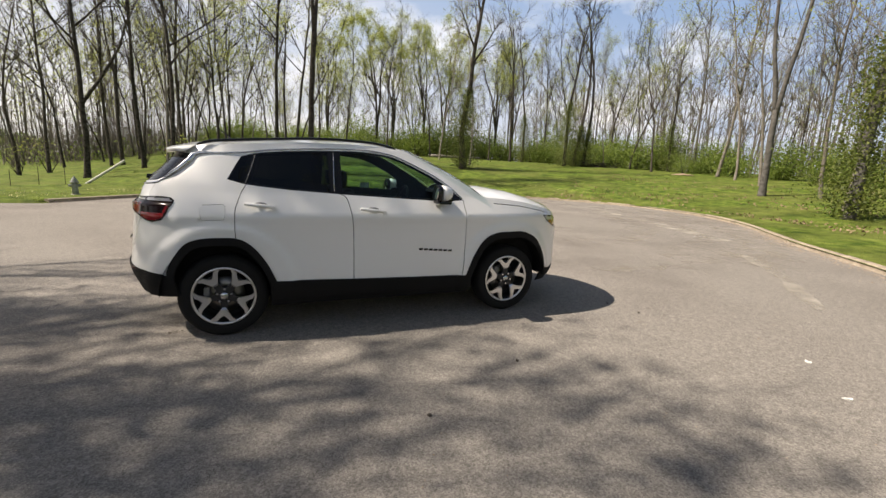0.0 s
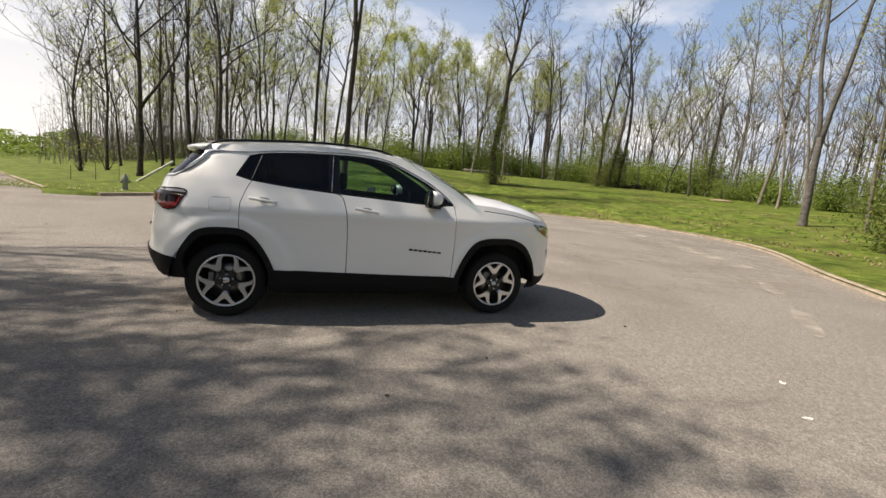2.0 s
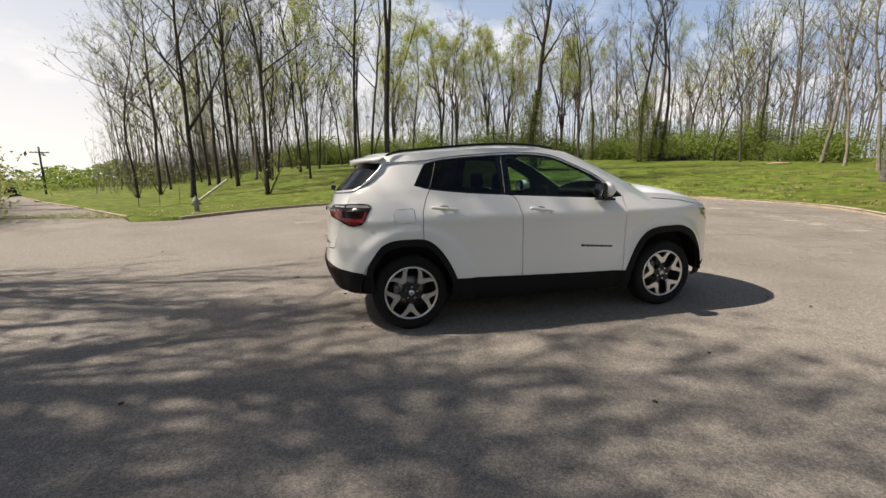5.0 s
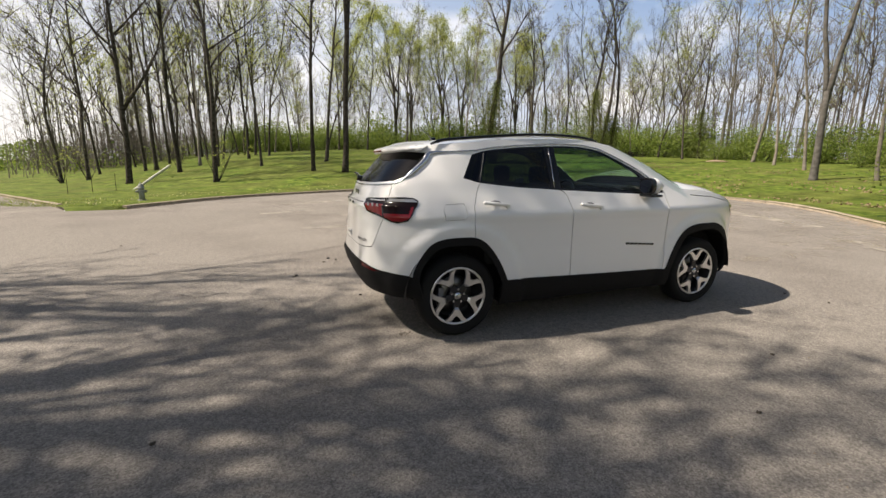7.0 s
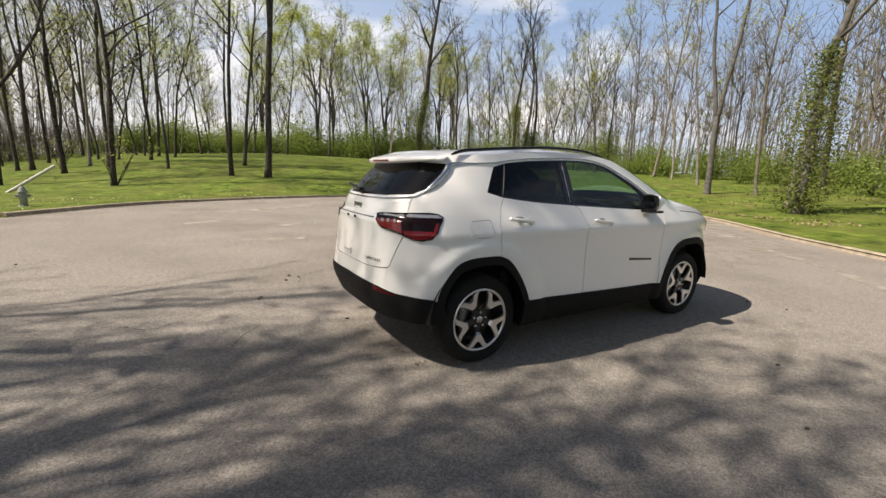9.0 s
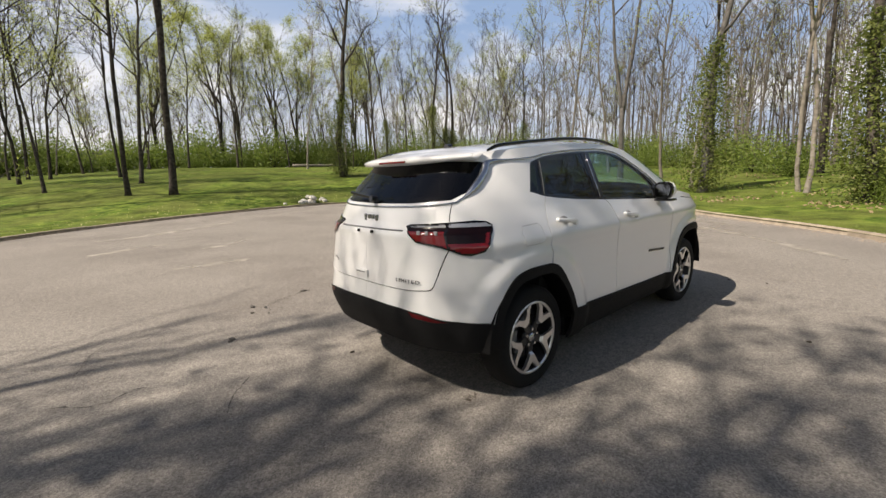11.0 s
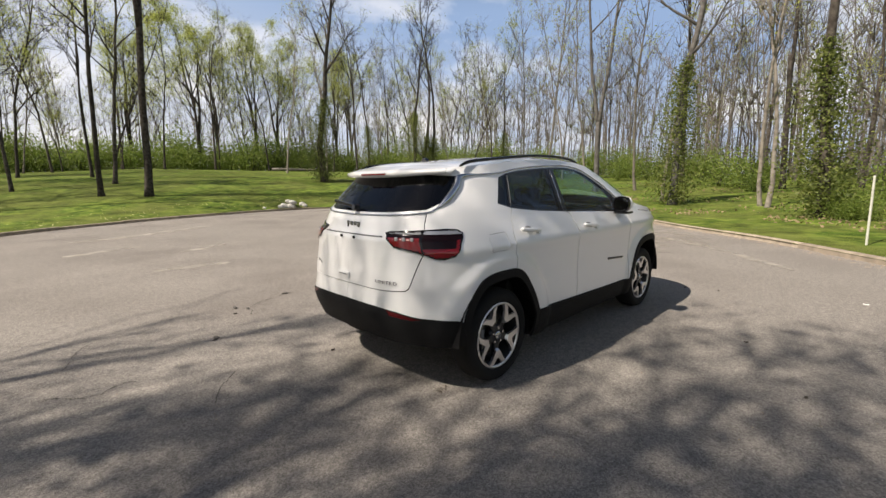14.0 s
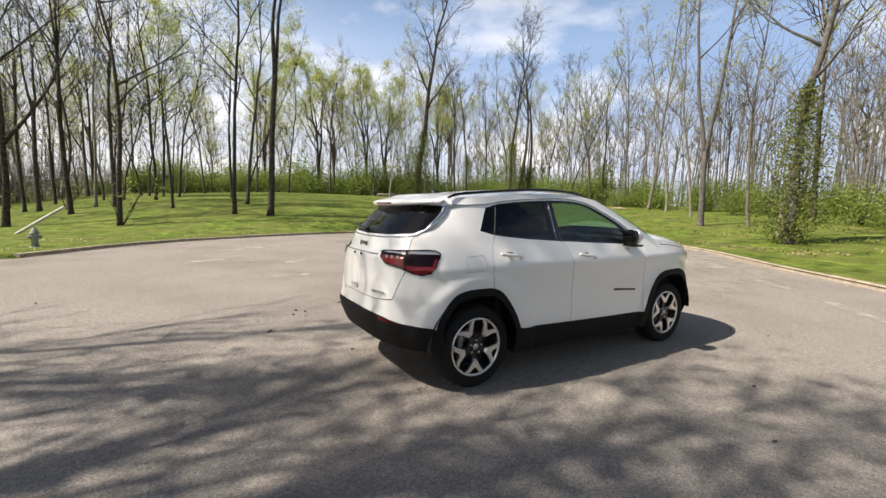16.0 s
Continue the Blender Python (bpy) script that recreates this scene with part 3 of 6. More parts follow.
while sum(map(len, spots)) < 104:
    a = rng.uniform(-42, 128)
    if (a < 32 or a > 88) and rng.random() < 0.45:
        continue
    # the wood begins nearer in the east and north-west than in the north
    near = interp([(-45, 25), (-10, 26), (10, 28), (35, 37), (60, 50), (90, 54), (104, 36), (118, 29), (130, 28)], a)
    r = near + (rng.random() ** 1.2) * 40
    x, y = CEN[0] + r * math.cos(radians(a)), CEN[1] + r * math.sin(radians(a))
    road = (x - ROAD_A[0]) * ROAD_N[0] + (y - ROAD_A[1]) * ROAD_N[1]
    if road > -3.5 or x < -3.4 - 0.48 * y or any(math.hypot(x - p, y - q) < 2.0 for p, q in taken):
        continue
    taken.append((x, y))
    spots[rng.randrange(len(kinds))].append((x, y, rng.uniform(0, 360), rng.uniform(0.88, 1.25)))
# a closer stand of trees in the north-west corner of the lawn
for k in range(20):
    a, r = (rng.uniform(95, 124), rng.uniform(31, 54)) if k < 12 else (rng.uniform(86, 106), rng.uniform(28, 52))
    x, y = CEN[0] + r * math.cos(radians(a)), CEN[1] + r * math.sin(radians(a))
    if x > -3.4 - 0.48 * y and not any(math.hypot(x - p, y - q) < 1.5 for p, q in taken):
        taken.append((x, y))
        spots[rng.choice((0, 0, 0, 3, 4))].append((x, y, rng.uniform(0, 360), rng.uniform(0.9, 1.15)))
for k, s in zip(kinds, spots):
    plant(k, s, WOODS)

# trees west of the paving, whose branches throw their shade across it
plant(make_tree(41, 16, 0.30, 450, 0.24, 22, 0.42, twigs=0.95, leaf=0.09, steep=(1.5, 4.0), clump=0.6, label="spreading bare tree beside the paving"),
      [(-13.0, -1.2, 0, 1.0), (-18.5, 1.9, 140, 1.12), (-12.2, -4.0, 250, 1.0), (-19.5, -3.5, 70, 1.15), (-15.5, -7.0, 30, 1.0), (-15.0, -3.2, 110, 1.2), (-15.4, 2.0, 200, 1.05), (-12.8, 1.1, 60, 1.0)], "trees west of the paving")


plant(make_tree(43, 17, 0.13, 80, 0.3, 14, 0.30, twigs=0.9, steep=(3.0, 7.0), label="upright bare young tree beside the paving"),
      [(-14.2, 4.7, 0, 1.0), (-15.8, 4.6, 130, 1.05), (-17.0, 5.2, 50, 1.1)], "trees west of the paving")


def make_shrub(seed, width, height, leaves, m, label, leaf=0.12):
    rng = random.Random(seed)
    wood, crown = Mesh(), Mesh()
    for _ in range(9):
        a = rng.uniform(0, 6.28)
        pts = limb_line(rng, Vector((0, 0, -0.1)), Vector((math.cos(a) * 0.5, math.sin(a) * 0.5, 1)), height * rng.uniform(0.6, 1.0), 5, 0.16, 0.02)
        wood.add(*tube(pts, [0.03 * (1 - 0.15 * i) for i in range(6)], 4))
        for _ in range(leaves // 9):
            i = rng.randint(1, 4)
            q = pts[i].lerp(pts[i + 1], rng.random())
            s = width * 0.24
            leaf_at(crown, rng, q + Vector((rng.gauss(0, s), rng.gauss(0, s), rng.gauss(0, s * 0.7))), leaf)
    crown.v = [(x, y, max(z, 0.03)) for x, y, z in crown.v]
    shrub = empty("shrub", Matrix(), label, "shrub")
    link("wood", wood.v, wood.f, BARK, shrub)
    link("foliage", crown.v, crown.f, m, shrub)
    return shrub


rng = random.Random(5)
shrubs = [make_shrub(1, 2.6, 2.4, 2000, BUSHLEAF, "dense bright green shrub at the wood's edge", 0.08), make_shrub(2, 3.2, 3.2, 2200, BUSHLEAF, "tall loose green shrub under the trees", 0.085),
          make_shrub(3, 2.2, 1.5, 1500, BUSHLEAF, "low rounded green shrub in the undergrowth", 0.075),
          make_shrub(4, 2.3, 2.6, 3600, LANELEAF, "olive-green hedge shrub beside the lane", 0.06),
          make_shrub(5, 2.6, 2.4, 3800, BUSHLEAF, "bright green shrub at the foot of an ivied tree", 0.062)]
spots = [[] for _ in shrubs]
for _ in range(190):
    a = rng.uniform(-40, 106)
    near = interp([(-45, 22), (-10, 23), (10, 30), (35, 40), (60, 53), (90, 58), (104, 57), (122, 60)], a)
    r = near + rng.random() * 12
    if a < 32 and rng.random() < 0.7:
        continue
    spots[rng.randrange(3)].append((CEN[0] + r * math.cos(radians(a)), CEN[1] + r * math.sin(radians(a)), rng.uniform(0, 360), rng.uniform(0.55, 1.3) * interp([(-40, 0.7), (10, 0.8), (45, 1.45), (90, 1.6), (104, 1.35)], a)))
spots[4] += [(IVY2[0] - 0.3, IVY2[1] - 0.6, 10, 0.5), (IVY2[0] + 1.2, IVY2[1] - 2.0, 200, 0.5), (18.5, -5.0, 90, 0.6), (14.6, -2.3, 300, 0.35)]
for k in range(22):
    along = 4 + k * 2.5
    q = ROAD_A + ROAD_DIR * along + ROAD_N * (5.2 + rng.random() * 1.2)
    spots[3].append((q[0], q[1], rng.uniform(0, 360), rng.uniform(1.1, 1.6)))
for k, s in zip(shrubs, spots):
    plant(k, s, "undergrowth shrubs")
# woods that close the place behind the camera's way
rng = random.Random(123)
for k in kinds[:4]:
    for _ in range(4):
        a = rng.uniform(152, 305)
        r = (30 if a < 215 else 24) + rng.random() * 22
        x, y = CEN[0] + r * math.cos(radians(a)), CEN[1] + r * math.sin(radians(a))
        tagged(copy_thing(k, at_ground(x, y, rng.uniform(0, 360), rng.uniform(0.7, 1.0))), group="trees behind the paving")
for k in shrubs[:3]:
    for _ in range(12):
        a = rng.uniform(165, 300)
        r = 23 + rng.random() * 10
        x, y = CEN[0] + r * math.cos(radians(a)), CEN[1] + r * math.sin(radians(a))
        tagged(copy_thing(k, at_ground(x, y, rng.uniform(0, 360), rng.uniform(1.0, 1.7))), group="shrubs behind the paving")
lane = make_tree(51, 9, 0.13, 3400, 0.15, 12, 0.36, leaf=0.06, label="leafy young tree overhanging the lane")
plant(lane, [(-19.0, 16.9, 100, 0.72), (-21.4, 20.8, 220, 0.78), (-24.1, 25.5, 40, 0.9), (-27.5, 31.1, 160, 0.95), (-31.7, 37.9, 300, 1.0), (-36.6, 46.0, 20, 1.0)], "trees along the lane")


def build_far_wood():
    """The depth of the wood: thin stems and a haze of twigs and low growth, too many to count."""
    rng = random.Random(9)
    stems, green, buds = Mesh(), Mesh(), Mesh()
    for count in range(1100):
        a = rng.uniform(-48, 128) if count < 1020 else rng.uniform(-48, 34)
        near = interp([(-45, 32), (-10, 34), (10, 42), (35, 58), (60, 76), (90, 80), (104, 62), (118, 50), (130, 48)], a)
        if 38 < a < 100 and rng.random() < 0.5 or a >= 100 and rng.random() < 0.35:
            continue
        if a < 34 and rng.random() < 0.3:
            continue
        r = near + rng.random() * 40
        x, y = CEN[0] + r * math.cos(radians(a)), CEN[1] + r * math.sin(radians(a))
        if x < -2.6 - 0.43 * y:
            continue
        h = rng.uniform(13, 22)
        base = Vector((x, y, land(x, y)))
        pts = limb_line(rng, base, Vector((rng.gauss(0, 0.05), rng.gauss(0, 0.05), 1)), h, 6, 0.05, 0.03)
        stems.add(*tube(pts, [0.085 * (1 - 0.145 * i) for i in range(7)], 4))
        for _ in range(9):
            i = rng.randint(2, 5)
            b = rng.uniform(0, 6.28)
            twig = limb_line(rng, pts[i], Vector((math.cos(b), math.sin(b), 1.3)), h * 0.22, 3, 0.2, 0.05)
            stems.add(*tube(twig, [0.045, 0.03, 0.02, 0.008], 3))
            for _ in range(4):
                tip = rng.choice(twig)
                cone_twig(stems, tip, tip + Vector((rng.gauss(0, 0.7), rng.gauss(0, 0.7), rng.uniform(0.3, 1.6))), 0.02)
            for _ in range(8 if a > 34 else 5):
                leaf_at(buds, rng, rng.choice(twig) + Vector((rng.gauss(0, 0.6), rng.gauss(0, 0.6), rng.gauss(0.2, 0.6))), 0.12 if a > 34 else 0.08)
        bush = rng.uniform(0.5, 1.5)
        heart = base + Vector((rng.gauss(0, 2.0), rng.gauss(0, 2.0), 0.2))
        for _ in range(40 if a < 34 else 54 if a < 95 else 26):
            leaf_at(green, rng, heart + Vector((rng.gauss(0, bush), rng.gauss(0, bush), abs(rng.gauss(0, bush * 1.15)))), 0.18 if a > 34 else 0.12)
        # saplings and dead twigs of the thicket
        for _ in range(12 if a > 34 else 4):
            p = base + Vector((rng.gauss(0, 1.8), rng.gauss(0, 1.8), -0.1))
            tip = p + Vector((rng.gauss(0, 0.7), rng.gauss(0, 0.7), rng.uniform(2.5, 8)))
            cone_twig(stems, p, tip, 0.035)
            for _ in range(5):
                q = p.lerp(tip, rng.uniform(0.25, 0.9))
                cone_twig(stems, q, q + Vector((rng.gauss(0, 0.8), rng.gauss(0, 0.8), rng.uniform(0.2, 1.2))), 0.022)
    wood = link("far_wood", stems.v, stems.f, PALEBARK)
    tagged(wood, "deep wood of thin pale stems behind the lawn", "woods", kind="stuff")
    brush = link("far_undergrowth", green.v, green.f, BUSHLEAF)
    tagged(link("far_crowns", buds.v, buds.f, LEAF), "haze of young yellow-green leaves in the far wood", "foliage", kind="stuff")
    tagged(brush, "green undergrowth between the woodland stems", "undergrowth", kind="stuff")


build_far_wood()


# ---- car ----
HUB_R, HUB_F, HUB_Z = -1.335, 1.345, 0.345
WIDTH = [(0.22, 0.83), (0.30, 0.872), (0.42, 0.897), (0.55, 0.896), (0.70, 0.890), (0.85, 0.897), (0.95, 0.909), (0.985, 0.924), (1.05, 0.890), (1.12, 0.853), (1.18, 0.822)]
REAR = [(0.22, -1.90), (0.34, -1.985), (0.5, -2.06), (0.58, -2.08), (0.7, -2.06), (0.95, -2.045), (1.065, -2.04), (1.085, -2.005), (1.18, -1.975), (1.24, -1.94), (1.48, -1.72), (1.62, -1.59)]
NOSE = [(0.22, 2.10), (0.32, 2.23), (0.45, 2.28), (0.62, 2.285), (0.80, 2.28), (0.92, 2.25), (1.0, 2.20), (1.2, 2.03)]
ROOF = [(-1.9, 1.49), (-1.75, 1.505), (-1.48, 1.532), (-1.27, 1.552), (-0.96, 1.582), (-0.6, 1.606), (-0.3, 1.612), (0.06, 1.602), (0.27, 1.568)]
X_REAR, X_FRONT, POWER = -1.0, 1.0, 3.1


def corner_table(a, w, power):
    th = np.linspace(0, math.pi / 2, 900)
    x, y = a * np.sin(th) ** (2 / power), w * np.cos(th) ** (2 / power)
    return np.r_[0, np.cumsum(np.hypot(np.diff(x), np.diff(y)))], np.sin(th) ** (2 / power), np.cos(th) ** (2 / power)


REAR_S, REAR_X, REAR_Y = corner_table(1.12, 0.9, POWER)
NOSE_S, NOSE_X, NOSE_Y = corner_table(1.22, 0.9, 2.7)
U_REAR, U_NOSE = X_REAR - REAR_S[-1], X_FRONT + NOSE_S[-1]


def uy(y):
    """The place along the outline at which the tail is y from the middle."""
    return X_REAR - float(np.interp(-y / 0.9, -REAR_Y, REAR_S))


def on_tail(y, z):
    """The place along the outline at which the tail at height z is y from the middle."""
    lo, hi = U_REAR, X_REAR
    for _ in range(40):
        mid = (lo + hi) / 2
        lo, hi = (mid, hi) if -skin(mid, z).y < y else (lo, mid)
    return lo


def ux(x):
    """The place along the outline at which the rear flank reaches x."""
    return X_REAR - float(np.interp((X_REAR - x) / 1.12, REAR_X, REAR_S)) if x < X_REAR else x


def fx(x):
    return X_FRONT + float(np.interp((x - X_FRONT) / 1.22, NOSE_X, NOSE_S)) if x > X_FRONT else x


def half_width(z):
    return interp(WIDTH, z) if z <= 1.18 else 0.822 - 0.185 * ((z - 1.18) / 0.42) ** 1.05


def skin(u, z, out=0.0):
    """A point of the right-hand half of the bodywork: u runs along its outline from tail to nose, z is the height."""
    w = half_width(z)
    if u < X_REAR:
        s = X_REAR - u
        kx = float(np.interp(s, REAR_S, REAR_X))
        power = interp([(0.75, 3.7), (1.0, POWER)], z)
        ky = max(0.0, 1 - kx ** power) ** (1 / power)
        x, y = X_REAR + (interp(REAR, z) - X_REAR) * kx, w * ky
        nx, ny = -kx ** (POWER - 1), ky ** (POWER - 1)
    elif u > X_FRONT:
        s = u - X_FRONT
        kx, ky = float(np.interp(s, NOSE_S, NOSE_X)), float(np.interp(s, NOSE_S, NOSE_Y))
        x, y = X_FRONT + (interp(NOSE, z) - X_FRONT) * kx, w * ky
        nx, ny = kx ** 1.7, ky ** 1.7
    else:
        x, y, nx, ny = u, w, 0.0, 1.0
    # the wings swell round the wheels
    for hub in (HUB_R, HUB_F):
        d = math.hypot(x - hub, (z - 0.36))
        if d < 0.75 and z < 1.0:
            y += 0.026 * max(0.0, min(1.0, (0.60 - d) / 0.05)) * min(1.0, (1.0 - z) / 0.1) * (ny > 0.6)
    k = math.hypot(nx, ny)
    return Vector((x + out * nx / k, -(y + out * ny / k), z))


def spline(pts, n=5):
    return [tuple(p) for p in smooth_line(pts, n)]


arch_r = spline([(-1.765, 0.53), (-1.715, 0.66), (-1.63, 0.775), (-1.52, 0.82), (-1.36, 0.83), (-1.22, 0.82), (-1.11, 0.755), (-1.0, 0.62), (-0.925, 0.465)])
arch_f = spline([(0.835, 0.425), (0.915, 0.61), (1.03, 0.775), (1.16, 0.833), (1.32, 0.842), (1.48, 0.835), (1.64, 0.755), (1.75, 0.60), (1.805, 0.44)])


def shrink(line, hub, k):
    return [(hub + (x - hub) * k, 0.30 + (z - 0.30) * k) for x, z in line]


open_r = [(-1.335 - 0.40, 0.15)] + shrink(arch_r, HUB_R, 0.885) + [(-1.335 + 0.36, 0.15)]
open_f = [(1.355 - 0.46, 0.15)] + shrink(arch_f, HUB_F, 0.885) + [(1.355 + 0.40, 0.15)]
arch_r = [(-1.765, 0.15)] + arch_r + [(-0.925, 0.15)]
arch_f = [(0.835, 0.15)] + arch_f + [(1.805, 0.15)]
arch_r, open_r = ([(ux(x), z) for x, z in p] for p in (arch_r, open_r))
arch_f, open_f = ([(fx(x), z) for x, z in p] for p in (arch_f, open_f))

daylight = spline([(-1.345, 1.272), (-1.30, 1.39), (-1.262, 1.462)], 4) + spline([(-1.13, 1.488), (-0.8, 1.523), (-0.45, 1.545), (-0.16, 1.55), (0.05, 1.53), (0.2, 1.487), (0.5, 1.35), (0.66, 1.245), (0.80, 1.14)], 4) \
    + [(0.63, 1.126), (0.1, 1.150), (-0.42, 1.176), (-0.8, 1.200), (-1.17, 1.236)]
quarter_glass = [(-1.326, 1.276), (-1.255, 1.452), (-1.130, 1.474), (-1.192, 1.254)]
rear_glass = [(-1.158, 1.252), (-1.088, 1.478), (-0.8, 1.508), (-0.475, 1.530), (-0.465, 1.194), (-0.8, 1.214)]
front_glass = [(-0.365, 1.188), (-0.365, 1.532), (-0.16, 1.535)] + spline([(0.05, 1.513), (0.2, 1.470), (0.48, 1.335), (0.585, 1.25)], 3) + [(0.60, 1.142), (0.1, 1.164)]
tail_glass = [(U_REAR - 0.1, 1.222), (uy(0.4), 1.228), (uy(0.66), 1.245), (uy(0.725), 1.285), (uy(0.765), 1.40), (uy(0.775), 1.47), (uy(0.5), 1.482), (U_REAR - 0.1, 1.486)]
lamp = [(uy(0.385), 1.100), (uy(0.42), 1.110), (uy(0.64), 1.122), (ux(-1.84), 1.130), (ux(-1.77), 1.124), (ux(-1.735), 1.104), (ux(-1.73), 1.075), (ux(-1.765), 1.0),
        (ux(-1.80), 0.955), (ux(-1.87), 0.938), (uy(0.70), 0.946), (uy(0.645), 0.972), (uy(0.61), 0.985), (uy(0.47), 1.012), (uy(0.405), 1.08)]
bumper_line = [(U_REAR - 0.1, 0.615), (uy(0.3), 0.612), (uy(0.45), 0.602), (uy(0.62), 0.572), (uy(0.74), 0.557), (ux(-1.80), 0.548), (ux(-1.765), 0.535)]
rear_bumper = bumper_line + [(ux(-1.765), 0.2), (U_REAR - 0.1, 0.2)]
reflector = [(uy(0.37), 0.606), (uy(0.49), 0.594), (uy(0.59), 0.572), (uy(0.63), 0.561), (uy(0.56), 0.556), (uy(0.40), 0.572)]
chin = [(fx(1.805), 0.44), (fx(1.95), 0.40), (fx(2.1), 0.40), (U_NOSE + 0.1, 0.40), (U_NOSE + 0.1, 0.15), (fx(1.805), 0.15)]
sill = [(-0.925, 0.465), (-0.3, 0.447), (0.3, 0.433), (0.835, 0.425), (0.835, 0.15), (-0.925, 0.15)]
headlamp = [(fx(1.79), 1.0), (fx(1.92), 0.990), (fx(2.08), 0.952), (fx(2.17), 0.915), (fx(2.16), 0.845), (fx(2.05), 0.845), (fx(1.95), 0.875), (fx(1.85), 0.93)]
foglamp = [(fx(2.02), 0.70), (fx(2.12), 0.715), (fx(2.14), 0.63), (fx(2.06), 0.60)]
grille = [(fx(2.19), 0.92), (U_NOSE + 0.1, 0.95), (U_NOSE + 0.1, 0.82), (fx(2.19), 0.82)]
seam_rear_door = spline([(-1.24, 0.815), (-1.245, 0.93), (-1.238, 1.06), (-1.205, 1.17), (-1.165, 1.236)], 4)
seam_b = spline([(-0.385, 1.175), (-0.325, 1.13), (-0.285, 0.93), (-0.275, 0.7), (-0.275, 0.446)], 4)
seam_front_door = spline([(0.80, 1.14), (0.815, 1.0), (0.825, 0.76), (0.812, 0.55), (0.795, 0.426)], 4)
seam_gate = [(uy(0.67), 1.235), (uy(0.655), 1.125)]
seam_gate2 = [(uy(0.645), 0.972)] + spline([(uy(0.61), 0.90), (uy(0.555), 0.79), (uy(0.525), 0.748), (uy(0.48), 0.735), (uy(0.3), 0.722), (U_REAR - 0.02, 0.72)], 4)
seam_fuel = [(ux(-1.50), 0.965), (ux(-1.515), 1.04), (ux(-1.50), 1.075), (ux(-1.35), 1.083), (ux(-1.32), 1.065), (ux(-1.315), 0.99), (ux(-1.335), 0.965), (ux(-1.50), 0.960)]
seam_bonnet = [(fx(1.15), 1.115), (fx(1.5), 1.09), (fx(1.8), 1.04), (fx(1.92), 1.01)]


def strip(line, w):
    """A narrow band along a line in the outline plane."""
    pts = [Vector(p) for p in line]
    left, right = [], []
    for i, p in enumerate(pts):
        d = (pts[min(i + 1, len(pts) - 1)] - pts[max(i - 1, 0)]).normalized()
        n = Vector((-d.y, d.x)) * w / 2
        left.append(tuple(p + n))
        right.append(tuple(p - n))
    return left + right[::-1]


def top_of(u):
    """The upper edge of the flanks: roof edge, screen pillar, bonnet edge."""
    if u <= 0.27:
        x = u if u > X_REAR else X_REAR - 0.62 * float(np.interp(X_REAR - u, REAR_S, REAR_X))
        return interp(ROOF, x)
    if u <= 1.03:
        return interp([(0.27, 1.568), (0.5, 1.468), (0.8, 1.31), (1.03, 1.172)], u)
    return interp([(1.03, 1.172), (fx(1.3), 1.158), (fx(1.6), 1.124), (fx(1.85), 1.072), (fx(2.0), 1.028), (fx(2.1), 0.998), (U_NOSE, 0.985)], u)


def bottom_of(u):
    return interp([(U_REAR, 0.375), (ux(-1.85), 0.365), (ux(-1.74), 0.372), (ux(-1.68), 0.372), (-1.6, 0.25), (1.6, 0.25), (fx(1.76), 0.30), (fx(2.0), 0.285), (U_NOSE, 0.285)], u)


outline = [(u, bottom_of(u)) for u in np.linspace(U_REAR, U_NOSE, 90)] + [(u, top_of(u)) for u in np.linspace(U_NOSE, U_REAR, 150)]


def edge_distance(poly, u, z):
    best = 9.0
    for (a, b), (c, d) in zip(poly, poly[1:] + poly[:1]):
        t = max(0.0, min(1.0, ((u - a) * (c - a) + (z - b) * (d - b)) / max(1e-9, (c - a) ** 2 + (d - b) ** 2)))
        best = min(best, math.hypot(u - a - t * (c - a), z - b - t * (d - b)))
    return best


gaps = [strip(s, 0.007) for s in (seam_rear_door, seam_b, seam_front_door, seam_gate, seam_gate2, seam_bonnet)] + [strip(seam_fuel, 0.0032)]
gate_region = seam_gate2[:-1] + [(U_REAR - 0.2, 0.72), (U_REAR - 0.2, 1.3), (uy(0.70), 1.3), (uy(0.70), 1.245), (uy(0.655), 1.14), (uy(0.645), 0.972)]
rear_door_region = seam_rear_door + [(-1.165, 1.236), (-0.385, 1.176)] + seam_b + [(-0.925, 0.465)] + arch_r[::-1][1:18]
front_door_region = seam_b[::-1] + [(-0.385, 1.18), (0.80, 1.142)] + seam_front_door
fuel_region = seam_fuel[:-1]
ORDER = [("opening", open_r), ("opening", open_f), ("quarter_window", quarter_glass), ("rear_side_window", rear_glass), ("front_side_window", front_glass), ("window_surround", daylight),
         ("rear_window", tail_glass), ("tail_lamp", lamp), ("headlamp", headlamp), ("fog_lamp", foglamp), ("grille", grille), ("rear_reflector", reflector),
         ("wheel_arch_trim_rear", arch_r), ("wheel_arch_trim_front", arch_f), ("rear_bumper", rear_bumper), ("front_bumper", chin), ("sill_trim", sill)] \
    + [("gap", g) for g in gaps] + [("fuel_flap", fuel_region), ("tailgate", gate_region), ("rear_door", rear_door_region), ("front_door", front_door_region)]
BOXES = [(min(p[0] for p in g), max(p[0] for p in g), min(p[1] for p in g), max(p[1] for p in g)) for _, g in ORDER]


def lamp_class(u, z):
    y = -skin(u, z).y
    if edge_distance(lamp, u, z) < 0.010 or abs(u - uy(0.645)) < 0.006:
        return "tail_lamp_rim"
    if z > 1.094:
        return "tail_lamp_clear"
    if u < uy(0.645):
        return "tail_lamp_red" if z < 1.072 else "tail_lamp_dark"
    return "tail_lamp_red" if z < 1.006 or edge_distance(lamp, u, z) < 0.030 and z < 1.06 else "tail_lamp_dark"


